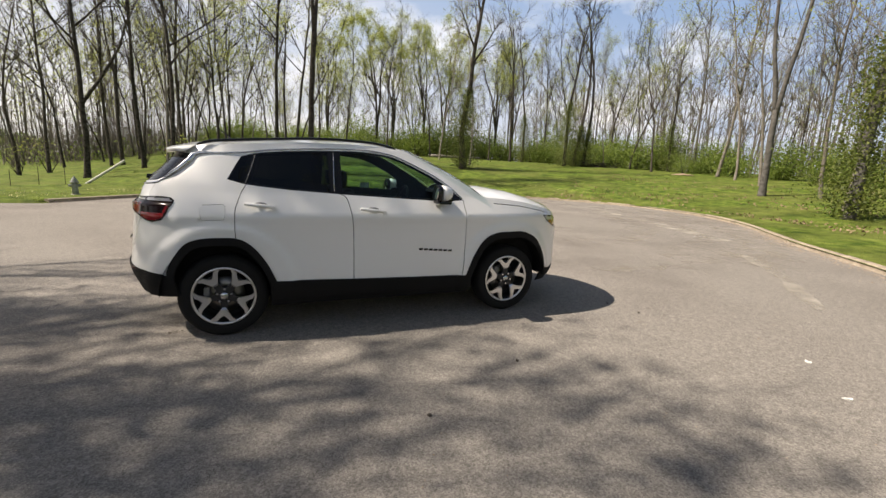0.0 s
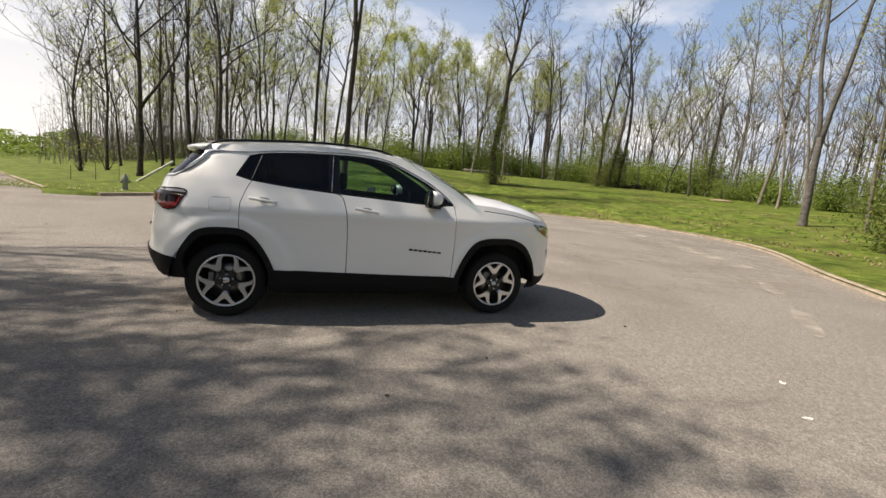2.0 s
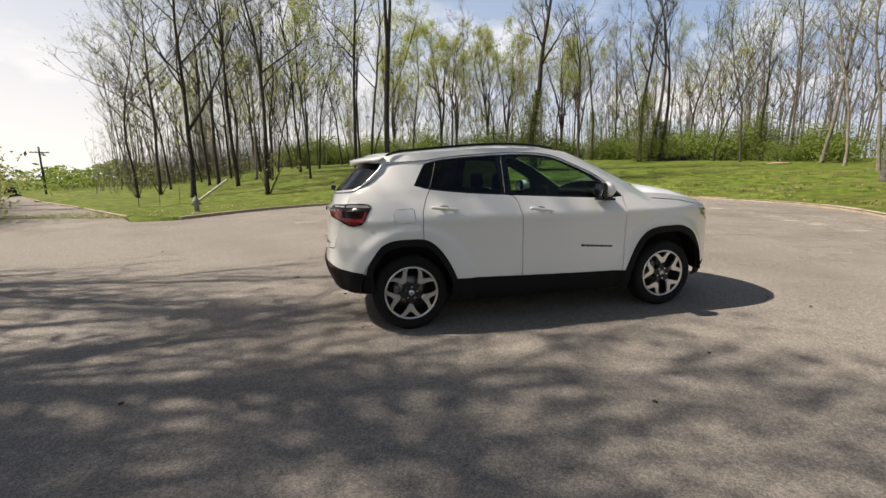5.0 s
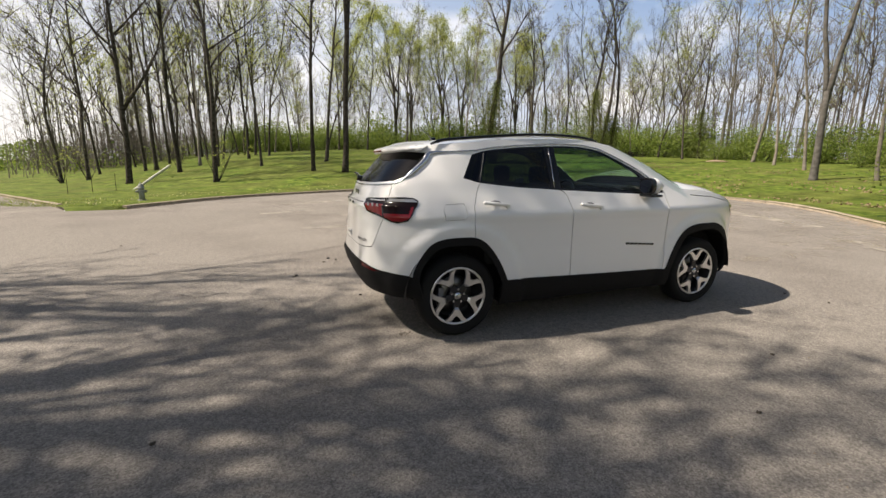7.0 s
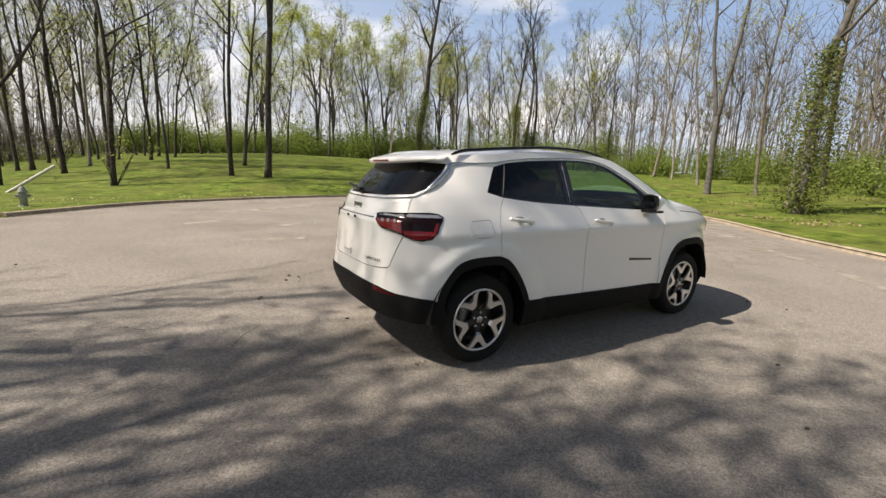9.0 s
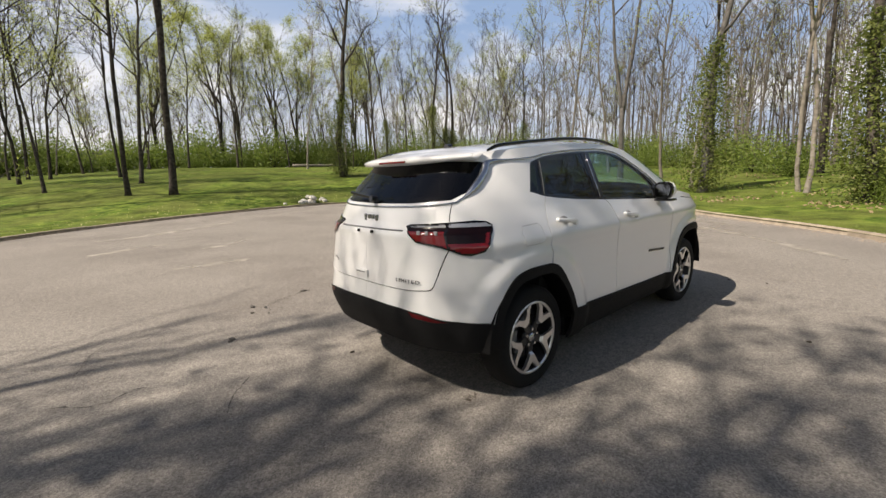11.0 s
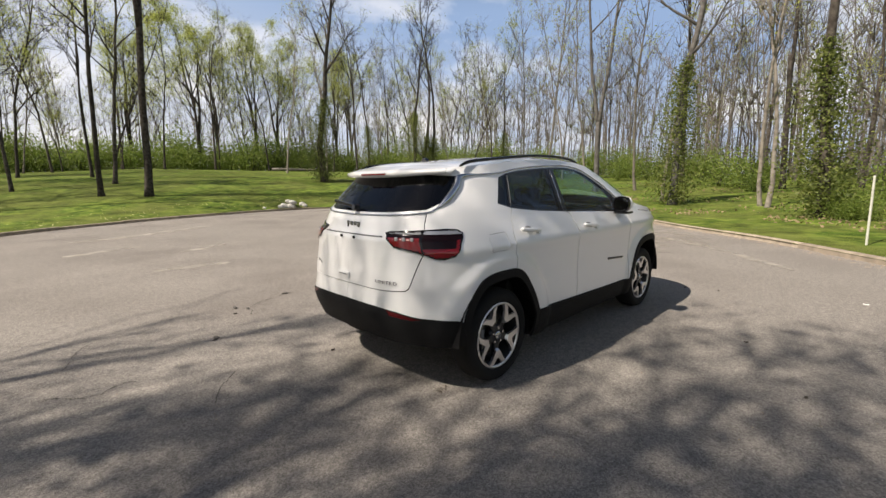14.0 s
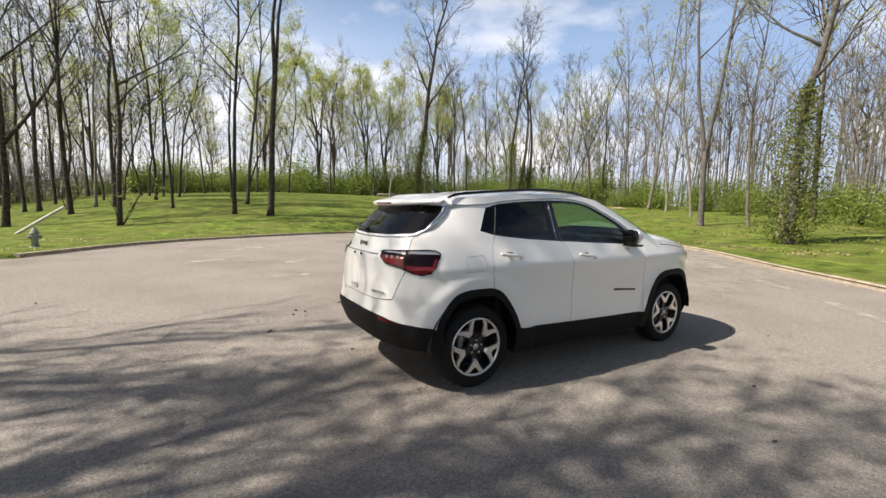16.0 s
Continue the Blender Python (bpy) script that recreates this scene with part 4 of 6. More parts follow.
def class_of(u, z):
    for (name, poly), (a, b, c, d) in zip(ORDER, BOXES):
        if a <= u <= b and c <= z <= d and inside(poly, u, z):
            if name == "tail_lamp":
                return lamp_class(u, z)
            if name == "headlamp":
                return "headlamp_rim" if edge_distance(headlamp, u, z) < 0.008 else "headlamp_amber" if u < fx(2.0) and z < 0.945 else "headlamp"
            return name
    if u > U_NOSE - 1.2 and u > 0.8:
        return "front_wing"
    return "body"


def build_skin():
    """Cuts the flank into its panels along their edges: lists of triangles by panel, over shared points."""
    pts, edges = [], []

    def put_line(line, closed=True):
        k = len(pts)
        for a, b in zip(line, line[1:] + (line[:1] if closed else [])):
            n = max(1, int(math.dist(a, b) / 0.03))
            for i in range(n):
                pts.append((a[0] + (b[0] - a[0]) * i / n, a[1] + (b[1] - a[1]) * i / n))
        m = len(pts)
        edges.extend((i, i + 1 if i + 1 < m else k) for i in range(k, m))

    put_line(outline)
    for _, poly in ORDER[:-4] + ORDER[-4:-3]:
        put_line([(min(max(u, U_REAR), U_NOSE), z) for u, z in poly])
    for u in np.arange(U_REAR + 0.02, U_NOSE, 0.035):
        for z in np.arange(0.25, 1.62, 0.03):
            if z < top_of(u) - 0.01:
                pts.append((float(u) + 0.006 * (round(z / 0.03) % 2), float(z)))
    for u in np.arange(uy(0.38), ux(-1.66), 0.011):
        for z in np.arange(0.93, 1.155, 0.011):
            if inside(lamp, u, z):
                pts.append((float(u), float(z)))
    v, _, f, *_ = delaunay_2d_cdt([Vector(p) for p in pts], edges, [], 0, 1e-5)
    groups = {}
    for t in f:
        cu, cz = sum(v[i].x for i in t) / 3, sum(v[i].y for i in t) / 3
        if inside(outline, cu, cz):
            groups.setdefault(class_of(cu, cz), []).append(t)
    return v, groups


OFFSET = {"gap": -0.012, "window_surround": -0.002, "quarter_window": -0.006, "rear_side_window": -0.006, "front_side_window": -0.006, "rear_window": -0.008,
          "wheel_arch_trim_rear": 0.012, "wheel_arch_trim_front": 0.012, "sill_trim": 0.014, "rear_bumper": 0.010, "front_bumper": 0.012, "grille": -0.02, "fog_lamp": -0.012,
          "tail_lamp_red": 0.008, "tail_lamp_dark": 0.006, "tail_lamp_clear": 0.008, "tail_lamp_rim": 0.010, "headlamp": 0.002, "headlamp_amber": 0.002, "headlamp_rim": 0.004,
          "rear_reflector": 0.006}
LOOKS = {"gap": (GLOSSBLACK, ""), "window_surround": (GLOSSBLACK, "gloss black window surround"), "quarter_window": (TINT, "dark tinted glass"), "rear_side_window": (TINT, "dark tinted glass"),
         "front_side_window": (CLEAR, "clear side glass"), "rear_window": (TINT, "dark tinted rear glass"), "wheel_arch_trim_rear": (CLAD, "black plastic arch trim"),
         "wheel_arch_trim_front": (CLAD, "black plastic arch trim"), "sill_trim": (CLAD, "black plastic sill"), "rear_bumper": (CLAD, "black lower bumper"), "front_bumper": (CLAD, "black lower bumper"),
         "grille": (GLOSSBLACK, "black grille"), "fog_lamp": (GLOSSBLACK, "dark fog lamp recess"), "tail_lamp_red": (REDLENS, "red lens"), "tail_lamp_dark": (DARKLENS, "smoked lens"),
         "tail_lamp_clear": (CLEARLENS, "clear lens strip"), "tail_lamp_rim": (GLOSSBLACK, "black lamp rim"), "headlamp": (CLEARLENS, "clear headlamp lens"), "headlamp_amber": (AMBER, "amber marker lens"),
         "headlamp_rim": (GLOSSBLACK, "black lamp rim"), "rear_reflector": (mat("dark red reflector", (0.07, 0.004, 0.005), 0.2), "dark red reflector")}
JOINED = {"tailgate", "rear_window", "rear_bumper", "front_bumper", "grille", "gap", "body"}


def panel_mesh(v, tris, side, out, rim=0.02):
    """Vertices and faces of one panel with its edges turned in. side: -1 right, 1 left."""
    used = sorted({i for t in tris for i in t})
    at = {i: k for k, i in enumerate(used)}
    verts, faces = [], []
    for i in used:
        p = skin(v[i].x, v[i].y, out)
        verts.append((p.x, p.y * -side, p.z))
    count = {}
    for t in tris:
        f = [at[i] for i in t]
        a, b, c = (Vector(verts[i]) for i in f)
        mid = (a + b + c) / 3
        if (b - a).cross(c - a).dot(mid - Vector((mid.x * 0.55, 0, 0.75))) < 0:
            f.reverse()
        faces.append(tuple(f))
        for i in range(3):
            e = (f[i], f[(i + 1) % 3])
            count[e] = count.get(e, 0) + 1
    border = [e for e in count if (e[1], e[0]) not in count and not all(v[used[i]].x < U_REAR + 1e-4 or v[used[i]].x > U_NOSE - 1e-4 for i in e)]
    inner = {}
    for e in border:
        quad = []
        for i in e:
            if i not in inner:
                src = v[used[i]]
                p = skin(src.x, src.y, out - rim)
                inner[i] = (len(verts), len(verts) + 1)
                verts.append(verts[i])
                verts.append((p.x, p.y * -side, p.z))
            quad.append(inner[i])
        faces.append((quad[1][0], quad[0][0], quad[0][1], quad[1][1]))
    return verts, faces


car = empty("car", Matrix(), "white compact four-door sport utility car with black cladding and roof rails", "car")
pts_uv, panels = build_skin()
for name, tris in panels.items():
    if name == "opening":
        continue
    material, label = LOOKS.get(name, (PAINT, ""))
    out = OFFSET.get(name, 0.0)
    glass = "window" in name and name != "window_surround"
    if name == "gap":
        # each seam is a dark recess of its own
        for _, poly in (o for o in ORDER if o[0] == "gap"):
            own = [t for t in tris if inside(poly, sum(pts_uv[i].x for i in t) / 3, sum(pts_uv[i].y for i in t) / 3)]
            for side in (-1, 1):
                link("panel_gap", *panel_mesh(pts_uv, own, side, out), material, car, label, True)
        continue
    if name in JOINED:
        whole = Mesh()
        for side in (-1, 1):
            whole.add(*panel_mesh(pts_uv, tris, side, out, 0.004 if glass else 0.02))
        ob = link("body_shell" if name == "body" else "panel_gap" if name == "gap" else name, whole.v, whole.f, material, car, label, True)
        if glass:
            ob.visible_shadow = True
    else:
        for side in (-1, 1):
            link(name, *panel_mesh(pts_uv, tris, side, out, 0.004 if glass else 0.02), material, car, label, True)
# the cabin's lining behind the panels
lining = Mesh()
for name, tris in panels.items():
    if name in ("body", "front_door", "rear_door", "front_wing", "window_surround", "gap", "tailgate", "sill_trim", "fuel_flap"):
        for side in (-1, 1):
            lining.add(*panel_mesh(pts_uv, tris, side, -0.035, 0.0))
link("cabin_lining", lining.v, lining.f, CABIN, car, "black cabin lining", True)


def across(u0, u1, rows, crown, power, z_off=0.0, cols=22):
    """A sheet from one flank's upper edge over to the other's: roof or bonnet."""
    verts, faces = [], []
    for u in np.linspace(u0, u1, rows):
        e = skin(float(u), top_of(float(u)))
        for k in range(cols + 1):
            s = -1 + 2 * k / cols
            s = math.copysign(abs(s) ** 0.8, s)
            verts.append((e.x, -e.y * s, e.z + z_off + crown * (1 - abs(s) ** power) * min(1, abs(e.y) / 0.5)))
    for i in range(rows - 1):
        for k in range(cols):
            a = i * (cols + 1) + k
            faces.append((a, a + 1, a + cols + 2, a + cols + 1))
    return verts, faces


link("roof", *across(U_REAR, 0.27, 46, 0.05, 2.6), PAINT, car, "", True)
link("headlining", *across(U_REAR, 0.27, 30, 0.05, 2.6, -0.03), mat("grey headlining", (0.25, 0.25, 0.24), 0.9, color2=(0.2, 0.2, 0.19), scale=50), car, "grey headlining", True)
link("bonnet", *across(1.03, U_NOSE, 40, 0.10, 2.8), PAINT, car, "", True)
verts, faces = [], []
for i in range(13):
    s = i / 12
    for k in range(25):
        q = -1 + k / 12
        top = Vector((0.27 + 0.10 * (1 - q * q), 0.655 * q, 1.568 + 0.048 * (1 - abs(q) ** 2.6)))
        low = Vector((1.03 + 0.16 * (1 - q * q), 0.858 * q, 1.172 + 0.03 * (1 - q * q)))
        p = top.lerp(low, s)
        verts.append(p + Vector((0.02, 0, 0.035)) * (4 * s * (1 - s)) * (1 - 0.6 * abs(q)))
for i in range(12):
    for k in range(24):
        a = i * 25 + k
        faces.append((a, a + 1, a + 26, a + 25))
link("windscreen", verts, faces, CLEAR, car, "clear windscreen", True)
bm = bmesh.new()
box(bm, 1.07, 0, 1.155, 0.2, 1.45, 0.03, 0.01)
part("scuttle", bm, CLAD, car, "black scuttle panel")
# spoiler over the rear glass, with the high brake lamp in its edge
verts, faces, cols = [], [], 28
for k in range(cols + 1):
    q = -1 + 2 * k / cols
    y, bow = 0.600 * q, 1 - abs(q) ** 2.4
    back, thick = -1.645 - 0.155 * bow, 0.034 + 0.036 * bow

    def top(x):
        return interp(ROOF, x) + 0.004 + 0.042 * bow - 0.16 * max(0.0, -1.6 - x)

    for x, z in ((-1.52, top(-1.52)), (-1.62, top(-1.62)), (back + 0.03, top(back + 0.03)), (back, top(back) - 0.006), (back - 0.003, top(back) - 0.4 * thick), (back + 0.012, top(back) - 0.7 * thick),
                 (-1.64, top(-1.64) - thick), (-1.58, top(-1.58) - thick - 0.01)):
        verts.append((x, y, z))
for k in range(cols):
    for j in range(7):
        a = k * 8 + j
        faces.append((a, a + 8, a + 9, a + 1))
faces += [tuple(range(8)), tuple(range(cols * 8 + 7, cols * 8 - 1, -1))]
link("spoiler", verts, faces, PAINT, car, "", True)
bm = bmesh.new()
box(bm, -1.803, 0, 1.489, 0.012, 0.30, 0.014, 0.004)
part("high_brake_lamp", bm, REDLENS, car, "dark red brake lamp")
# bright strip over the windows and down round the rear glass
path = [(0.79, 1.152), (0.67, 1.256), (0.5, 1.365), (0.2, 1.502), (0.05, 1.545), (-0.16, 1.566), (-0.45, 1.560), (-0.8, 1.538), (-1.13, 1.503), (-1.3, 1.49), (ux(-1.5), 1.482), (uy(0.80), 1.465),
        (uy(0.785), 1.40), (uy(0.75), 1.30), (uy(0.705), 1.245), (uy(0.66), 1.226), (uy(0.4), 1.208), (U_REAR, 1.202)]
path = spline(path, 5)
for side in (-1, 1):
    line = [skin(min(max(u, U_REAR), U_NOSE), z, 0.002) for u, z in path]
    line = [Vector((p.x, p.y * -side, p.z)) for p in line]
    n = len(line)
    link("window_trim_strip", *tube(line, [0.007 + 0.020 * max(0.0, min(1.0, (i / n - 0.60) / 0.06)) * max(0.0, min(1.0, (0.80 - i / n) / 0.05)) for i in range(n)], 8), CHROME, car, "satin chrome strip", True)
    # roof rail on its feet
    rail = [(-1.50, 1.540), (-1.40, 1.572), (-1.22, 1.592), (-0.9, 1.620), (-0.6, 1.641), (-0.3, 1.646), (-0.05, 1.635), (0.10, 1.612), (0.17, 1.585)]
    line = [Vector((x, side * (0.622 - 0.01 * abs(x + 0.6)), z)) for x, z in spline(rail, 4)]
    link("roof_rail", *tube(line, [0.008 + 0.005 * min(1, min(i, len(line) - 1 - i) / 3) for i in range(len(line))], 8), GLOSSBLACK, car, "black roof rail", True)

    # glint on the pane's edge at the door pillar, put in as a pale strip
    line = [skin(-0.437 + 0.012 * k / 4, 1.196 + 0.335 * k / 4, 0.003) for k in range(5)]
    link("pillar_edge", *tube([Vector((p.x, p.y * -side, p.z)) for p in line], 0.005, 5), CHROME, car, "pale pillar edge", True)
    # likewise a grey strip for the glint between rear pane and quarter window
    line = [skin(-1.172 + 0.070 * k / 4, 1.250 + 0.225 * k / 4, 0.001) for k in range(5)]
    link("pillar_edge", *tube([Vector((p.x, p.y * -side, p.z)) for p in line], 0.003, 5), TRIM_SHADE_GREY, car, "pale pillar edge", True)

# door handles, mirrors
for side in (-1, 1):
    for x0, z0, slope in ((-1.035, 1.078, -0.10), (-0.105, 1.046, -0.11)):
        bm = bmesh.new()
        box(bm, 0, 0, 0, 0.235, 0.03, 0.028, 0.012)
        box(bm, -0.02, -0.022, 0, 0.03, 0.02, 0.02, 0.004)
        y = half_width(z0)
        bmesh.ops.transform(bm, matrix=Matrix.Translation((x0, side * (y + 0.028), z0)) @ Matrix.Rotation(-math.atan(slope), 4, "Y") @ Matrix.Scale(side, 4, (0, 1, 0)), verts=bm.verts)
        handle = part("door_handle", bm, PAINT, car, "", True)
        # a flat grey oval stands in for the shade inside the handle cup
        bm = bmesh.new()
        bmesh.ops.create_uvsphere(bm, u_segments=16, v_segments=8, radius=1)
        bmesh.ops.transform(bm, matrix=Matrix.Translation((x0, side * (y - 0.004), z0 - 0.004)) @ Matrix.Diagonal((0.06, 0.010, 0.030, 1)), verts=bm.verts)
        part("handle_cup", bm, TRIM_SHADE_GREY, handle, "shaded handle cup", True)
        bm = bmesh.new()
        cyl(bm, (x0 + 0.10, side * (y + 0.015), z0 - 0.022), (x0 + 0.10, side * (y + 0.045), z0 - 0.022), 0.016, seg=14)
        part("handle_end", bm, PAINT, handle)
    # mirror: housing, black foot, glass
    bm = bmesh.new()
    bmesh.ops.create_cube(bm, size=1)
    bmesh.ops.subdivide_edges(bm, edges=bm.edges, cuts=3, use_grid_fill=True, smooth=0.0)
    for q in bm.verts:
        n = Vector(q.co) * 2
        q.co = Vector((n.x * math.sqrt(max(0, 1 - n.y ** 2 / 2.6 - n.z ** 2 / 2.6)), n.y * math.sqrt(max(0, 1 - n.x ** 2 / 2.6 - n.z ** 2 / 2.6)), n.z * math.sqrt(max(0, 1 - n.x ** 2 / 2.6 - n.y ** 2 / 2.6))))
        q.co = Vector((0.555 + q.co.x * 0.088 * (1 if q.co.x > 0 else 0.62), side * (0.932 + q.co.y * 0.080), 1.205 + q.co.z * 0.074 * (1 - 0.12 * q.co.x)))
    mirror = part("mirror", bm, PAINT, car, "white mirror housing", True)
    bm = bmesh.new()
    box(bm, 0.545, side * 0.935, 1.122, 0.13, 0.15, 0.022, 0.008)
    box(bm, 0.60, side * 0.875, 1.145, 0.12, 0.07, 0.045, 0.012)
    part("mirror_foot", bm, GLOSSBLACK, mirror, "black mirror foot")
    for name, material, label, size in (("mirror_frame", GLOSSBLACK, "black frame", (0.018, 0.081, 0.074)), ("mirror_glass", mat("mirror glass", (0.8, 0.8, 0.8), 0.02, 1.0), "mirror glass", (0.004, 0.066, 0.058))):
        bm = bmesh.new()
        bmesh.ops.create_cube(bm, size=2)
        bmesh.ops.subdivide_edges(bm, edges=bm.edges, cuts=3, use_grid_fill=True)
        for q in bm.verts:
            n = Vector(q.co)
            q.co = Vector((n.x, n.y * math.sqrt(1 - n.z ** 2 / 2.8), n.z * math.sqrt(1 - n.y ** 2 / 2.8)))
            q.co = Vector(((0.500 if name == "mirror_frame" else 0.473 + 0.008 * q.co.z) + q.co.x * size[0], side * (0.932 + q.co.y * size[1]), 1.205 + q.co.z * size[2]))
        part(name, bm, material, mirror, label)

# badges: maker's marks as plain bars, the trim word in letters
for side in (-1, 1):
    for k in range(7):
        bm = bmesh.new()
        z = 0.690 - 0.0035 * k
        box(bm, 0.36 + 0.05 * k, side * (half_width(z) + 0.003), z, 0.040, 0.010, 0.020 - 0.0005 * k, 0.003)
        part("badge_bar", bm, GLOSSBLACK, car, "black badge bar")


def lettering(text, height, m, name, material, label):
    cu = bpy.data.curves.new(name, "FONT")
    cu.body, cu.size, cu.extrude, cu.space_character = text, height * 1.4, 0.0015, 1.15
    tmp = new(name + "_text", cu)
    me = bpy.data.meshes.new_from_object(tmp.evaluated_get(bpy.context.evaluated_depsgraph_get()))
    bpy.data.objects.remove(tmp)
    me.materials.clear()
    me.materials.append(material)
    ob = new(name, me)
    ob.parent, ob.matrix_local = car, m
    return tagged(ob, label)


def letters_on_tail(text, y0, z, height, wide, name, label):
    """Letters set one by one on the tail's curve, from y0 towards the right-hand side."""
    ink = mat(name + " chrome", (0.10, 0.10, 0.11), 0.3, 0.6)
    advance = {"I": 0.42, "M": 1.05, "L": 0.75, "E": 0.82, "T": 0.85, "x": 0.75}
    y = y0
    for ch in text:
        p, q = skin(on_tail(abs(y), z), z, 0.010), skin(on_tail(max(0.0, abs(y) - 0.03), z), z, 0.010)
        slope = math.degrees(math.atan2(q.x - p.x, 0.03)) * (1 if y < 0 else -1)
        lettering(ch, height, pose(p.x, y, z, 90, 0, -90 - slope) @ Matrix.Diagonal((wide, 1, 1, 1)), name, ink, label)
        y -= height * wide * 1.12 * advance.get(ch, 0.95)


letters_on_tail("LIMITED", -0.335, 0.772, 0.022, 1.5, "trim_letter", "dark chrome letter")
letters_on_tail("4x4", 0.470, 0.825, 0.024, 1.2, "drive_letter", "dark chrome letter")
bm = bmesh.new()
for k, (w, h) in enumerate(((0.022, 0.046), (0.030, 0.030), (0.030, 0.030), (0.030, 0.040))):
    box(bm, -1.992, 0.066 - 0.044 * k, 1.14 - (0.006 if k in (0, 3) else 0), 0.012, w, h, 0.005)
part("emblem", bm, mat("chrome emblem", (0.30, 0.30, 0.31), 0.25, 0.9), car, "chrome emblem bars")
# plate recess with its lip and two lamps, and the blank plate fixing
# the shade under the lip is put in as a thin grey line
line = [skin(uy(0.37 - 0.037 * k), 1.072, 0.0) for k in range(11)]
line = line + [Vector((p.x, -p.y, p.z)) for p in line[::-1][1:]]
link("tailgate_groove", *tube(line, 0.006, 6), TRIM_SHADE_GREY, car, "grey groove under the tailgate lip", True)
for y in (0.08, -0.08):
    bm = bmesh.new()
    box(bm, -2.048, y, 1.052, 0.012, 0.022, 0.020, 0.003)
    part("plate_lamp", bm, GLOSSBLACK, car, "small black plate lamp")
bm = bmesh.new()
box(bm, -2.063, 0.05, 0.775, 0.010, 0.15, 0.045, 0.004)
part("plate_fixing", bm, PAINT, car)
bm = bmesh.new()
box(bm, -2.072, 0.05, 0.782, 0.006, 0.10, 0.006, 0.002)
part("plate_mark", bm, TRIM_SHADE_GREY, car, "grey printed bar")
# rear wiper
bm = bmesh.new()
cyl(bm, (-1.95, 0.0, 1.245), (-1.99, 0.0, 1.255), 0.028, 0.02, 14)
v = box(bm, 0, 0, 0, 0.020, 0.30, 0.022, 0.006)
bmesh.ops.transform(bm, matrix=Matrix.Translation((-1.955, 0.15, 1.275)) @ Matrix.Rotation(radians(7), 4, "X"), verts=v)
part("rear_wiper", bm, GLOSSBLACK, car, "black rear wiper")
# lamp bulbs behind the inner lens
for side in (-1, 1):
    for y in (0.60, 0.55, 0.50):
        p = skin(uy(y), 1.066, 0.010)
        bm = bmesh.new()
        box(bm, 0, 0, 0, 0.008, 0.024, 0.024, 0.004)
        bmesh.ops.transform(bm, matrix=Matrix.Translation((p.x, -p.y * side, p.z)) @ Matrix.Rotation(side * radians(-16), 4, "Z"), verts=bm.verts)
        part("lamp_element", bm, CLEARLENS, car, "pale lamp element")
# aerial
bm = bmesh.new()
cyl(bm, (-1.28, 0.0, 1.60), (-1.24, 0.0, 1.615), 0.03, 0.018, 12)
cyl(bm, (-1.26, 0.0, 1.61), (-1.42, 0.0, 1.74), 0.005, 0.003, 6)
part("aerial", bm, GLOSSBLACK, car, "short black roof aerial")
# underside, exhaust and arch liners
bm = bmesh.new()
box(bm, 0.0, 0, 0.33, 3.3, 1.1, 0.20, 0.06)
box(bm, 0.0, 0, 0.30, 1.85, 1.66, 0.16, 0.04)
part("underbody", bm, CLAD, car, "dark underbody")
for hub in (HUB_R, HUB_F):
    for side in (-1, 1):
        bm = bmesh.new()
        lathe(bm, [(0.455, 0.10), (0.455, 0.30), (0.0, 0.31)], 36)
        bmesh.ops.delete(bm, geom=[q for q in bm.verts if q.co.z < 0.0], context="VERTS")
        bmesh.ops.transform(bm, matrix=Matrix.Translation((hub, side * 0.97, 0.37)) @ Matrix.Scale(-side, 4, (0, 1, 0)), verts=bm.verts)
        part("arch_liner", bm, CLAD, car, "dark arch liner")


# ---- wheels ----
def arm_points():
    """One wishbone spoke, pointing outward along +x, as an outer line and its opening."""
    half = [(0.098, 0.010), (0.118, 0.024), (0.138, 0.036), (0.158, 0.050), (0.185, 0.068), (0.215, 0.086), (0.236, 0.102)]
    hole = [(0.168, 0.0), (0.182, 0.020), (0.202, 0.040), (0.220, 0.050), (0.225, 0.0)]
    return half, hole


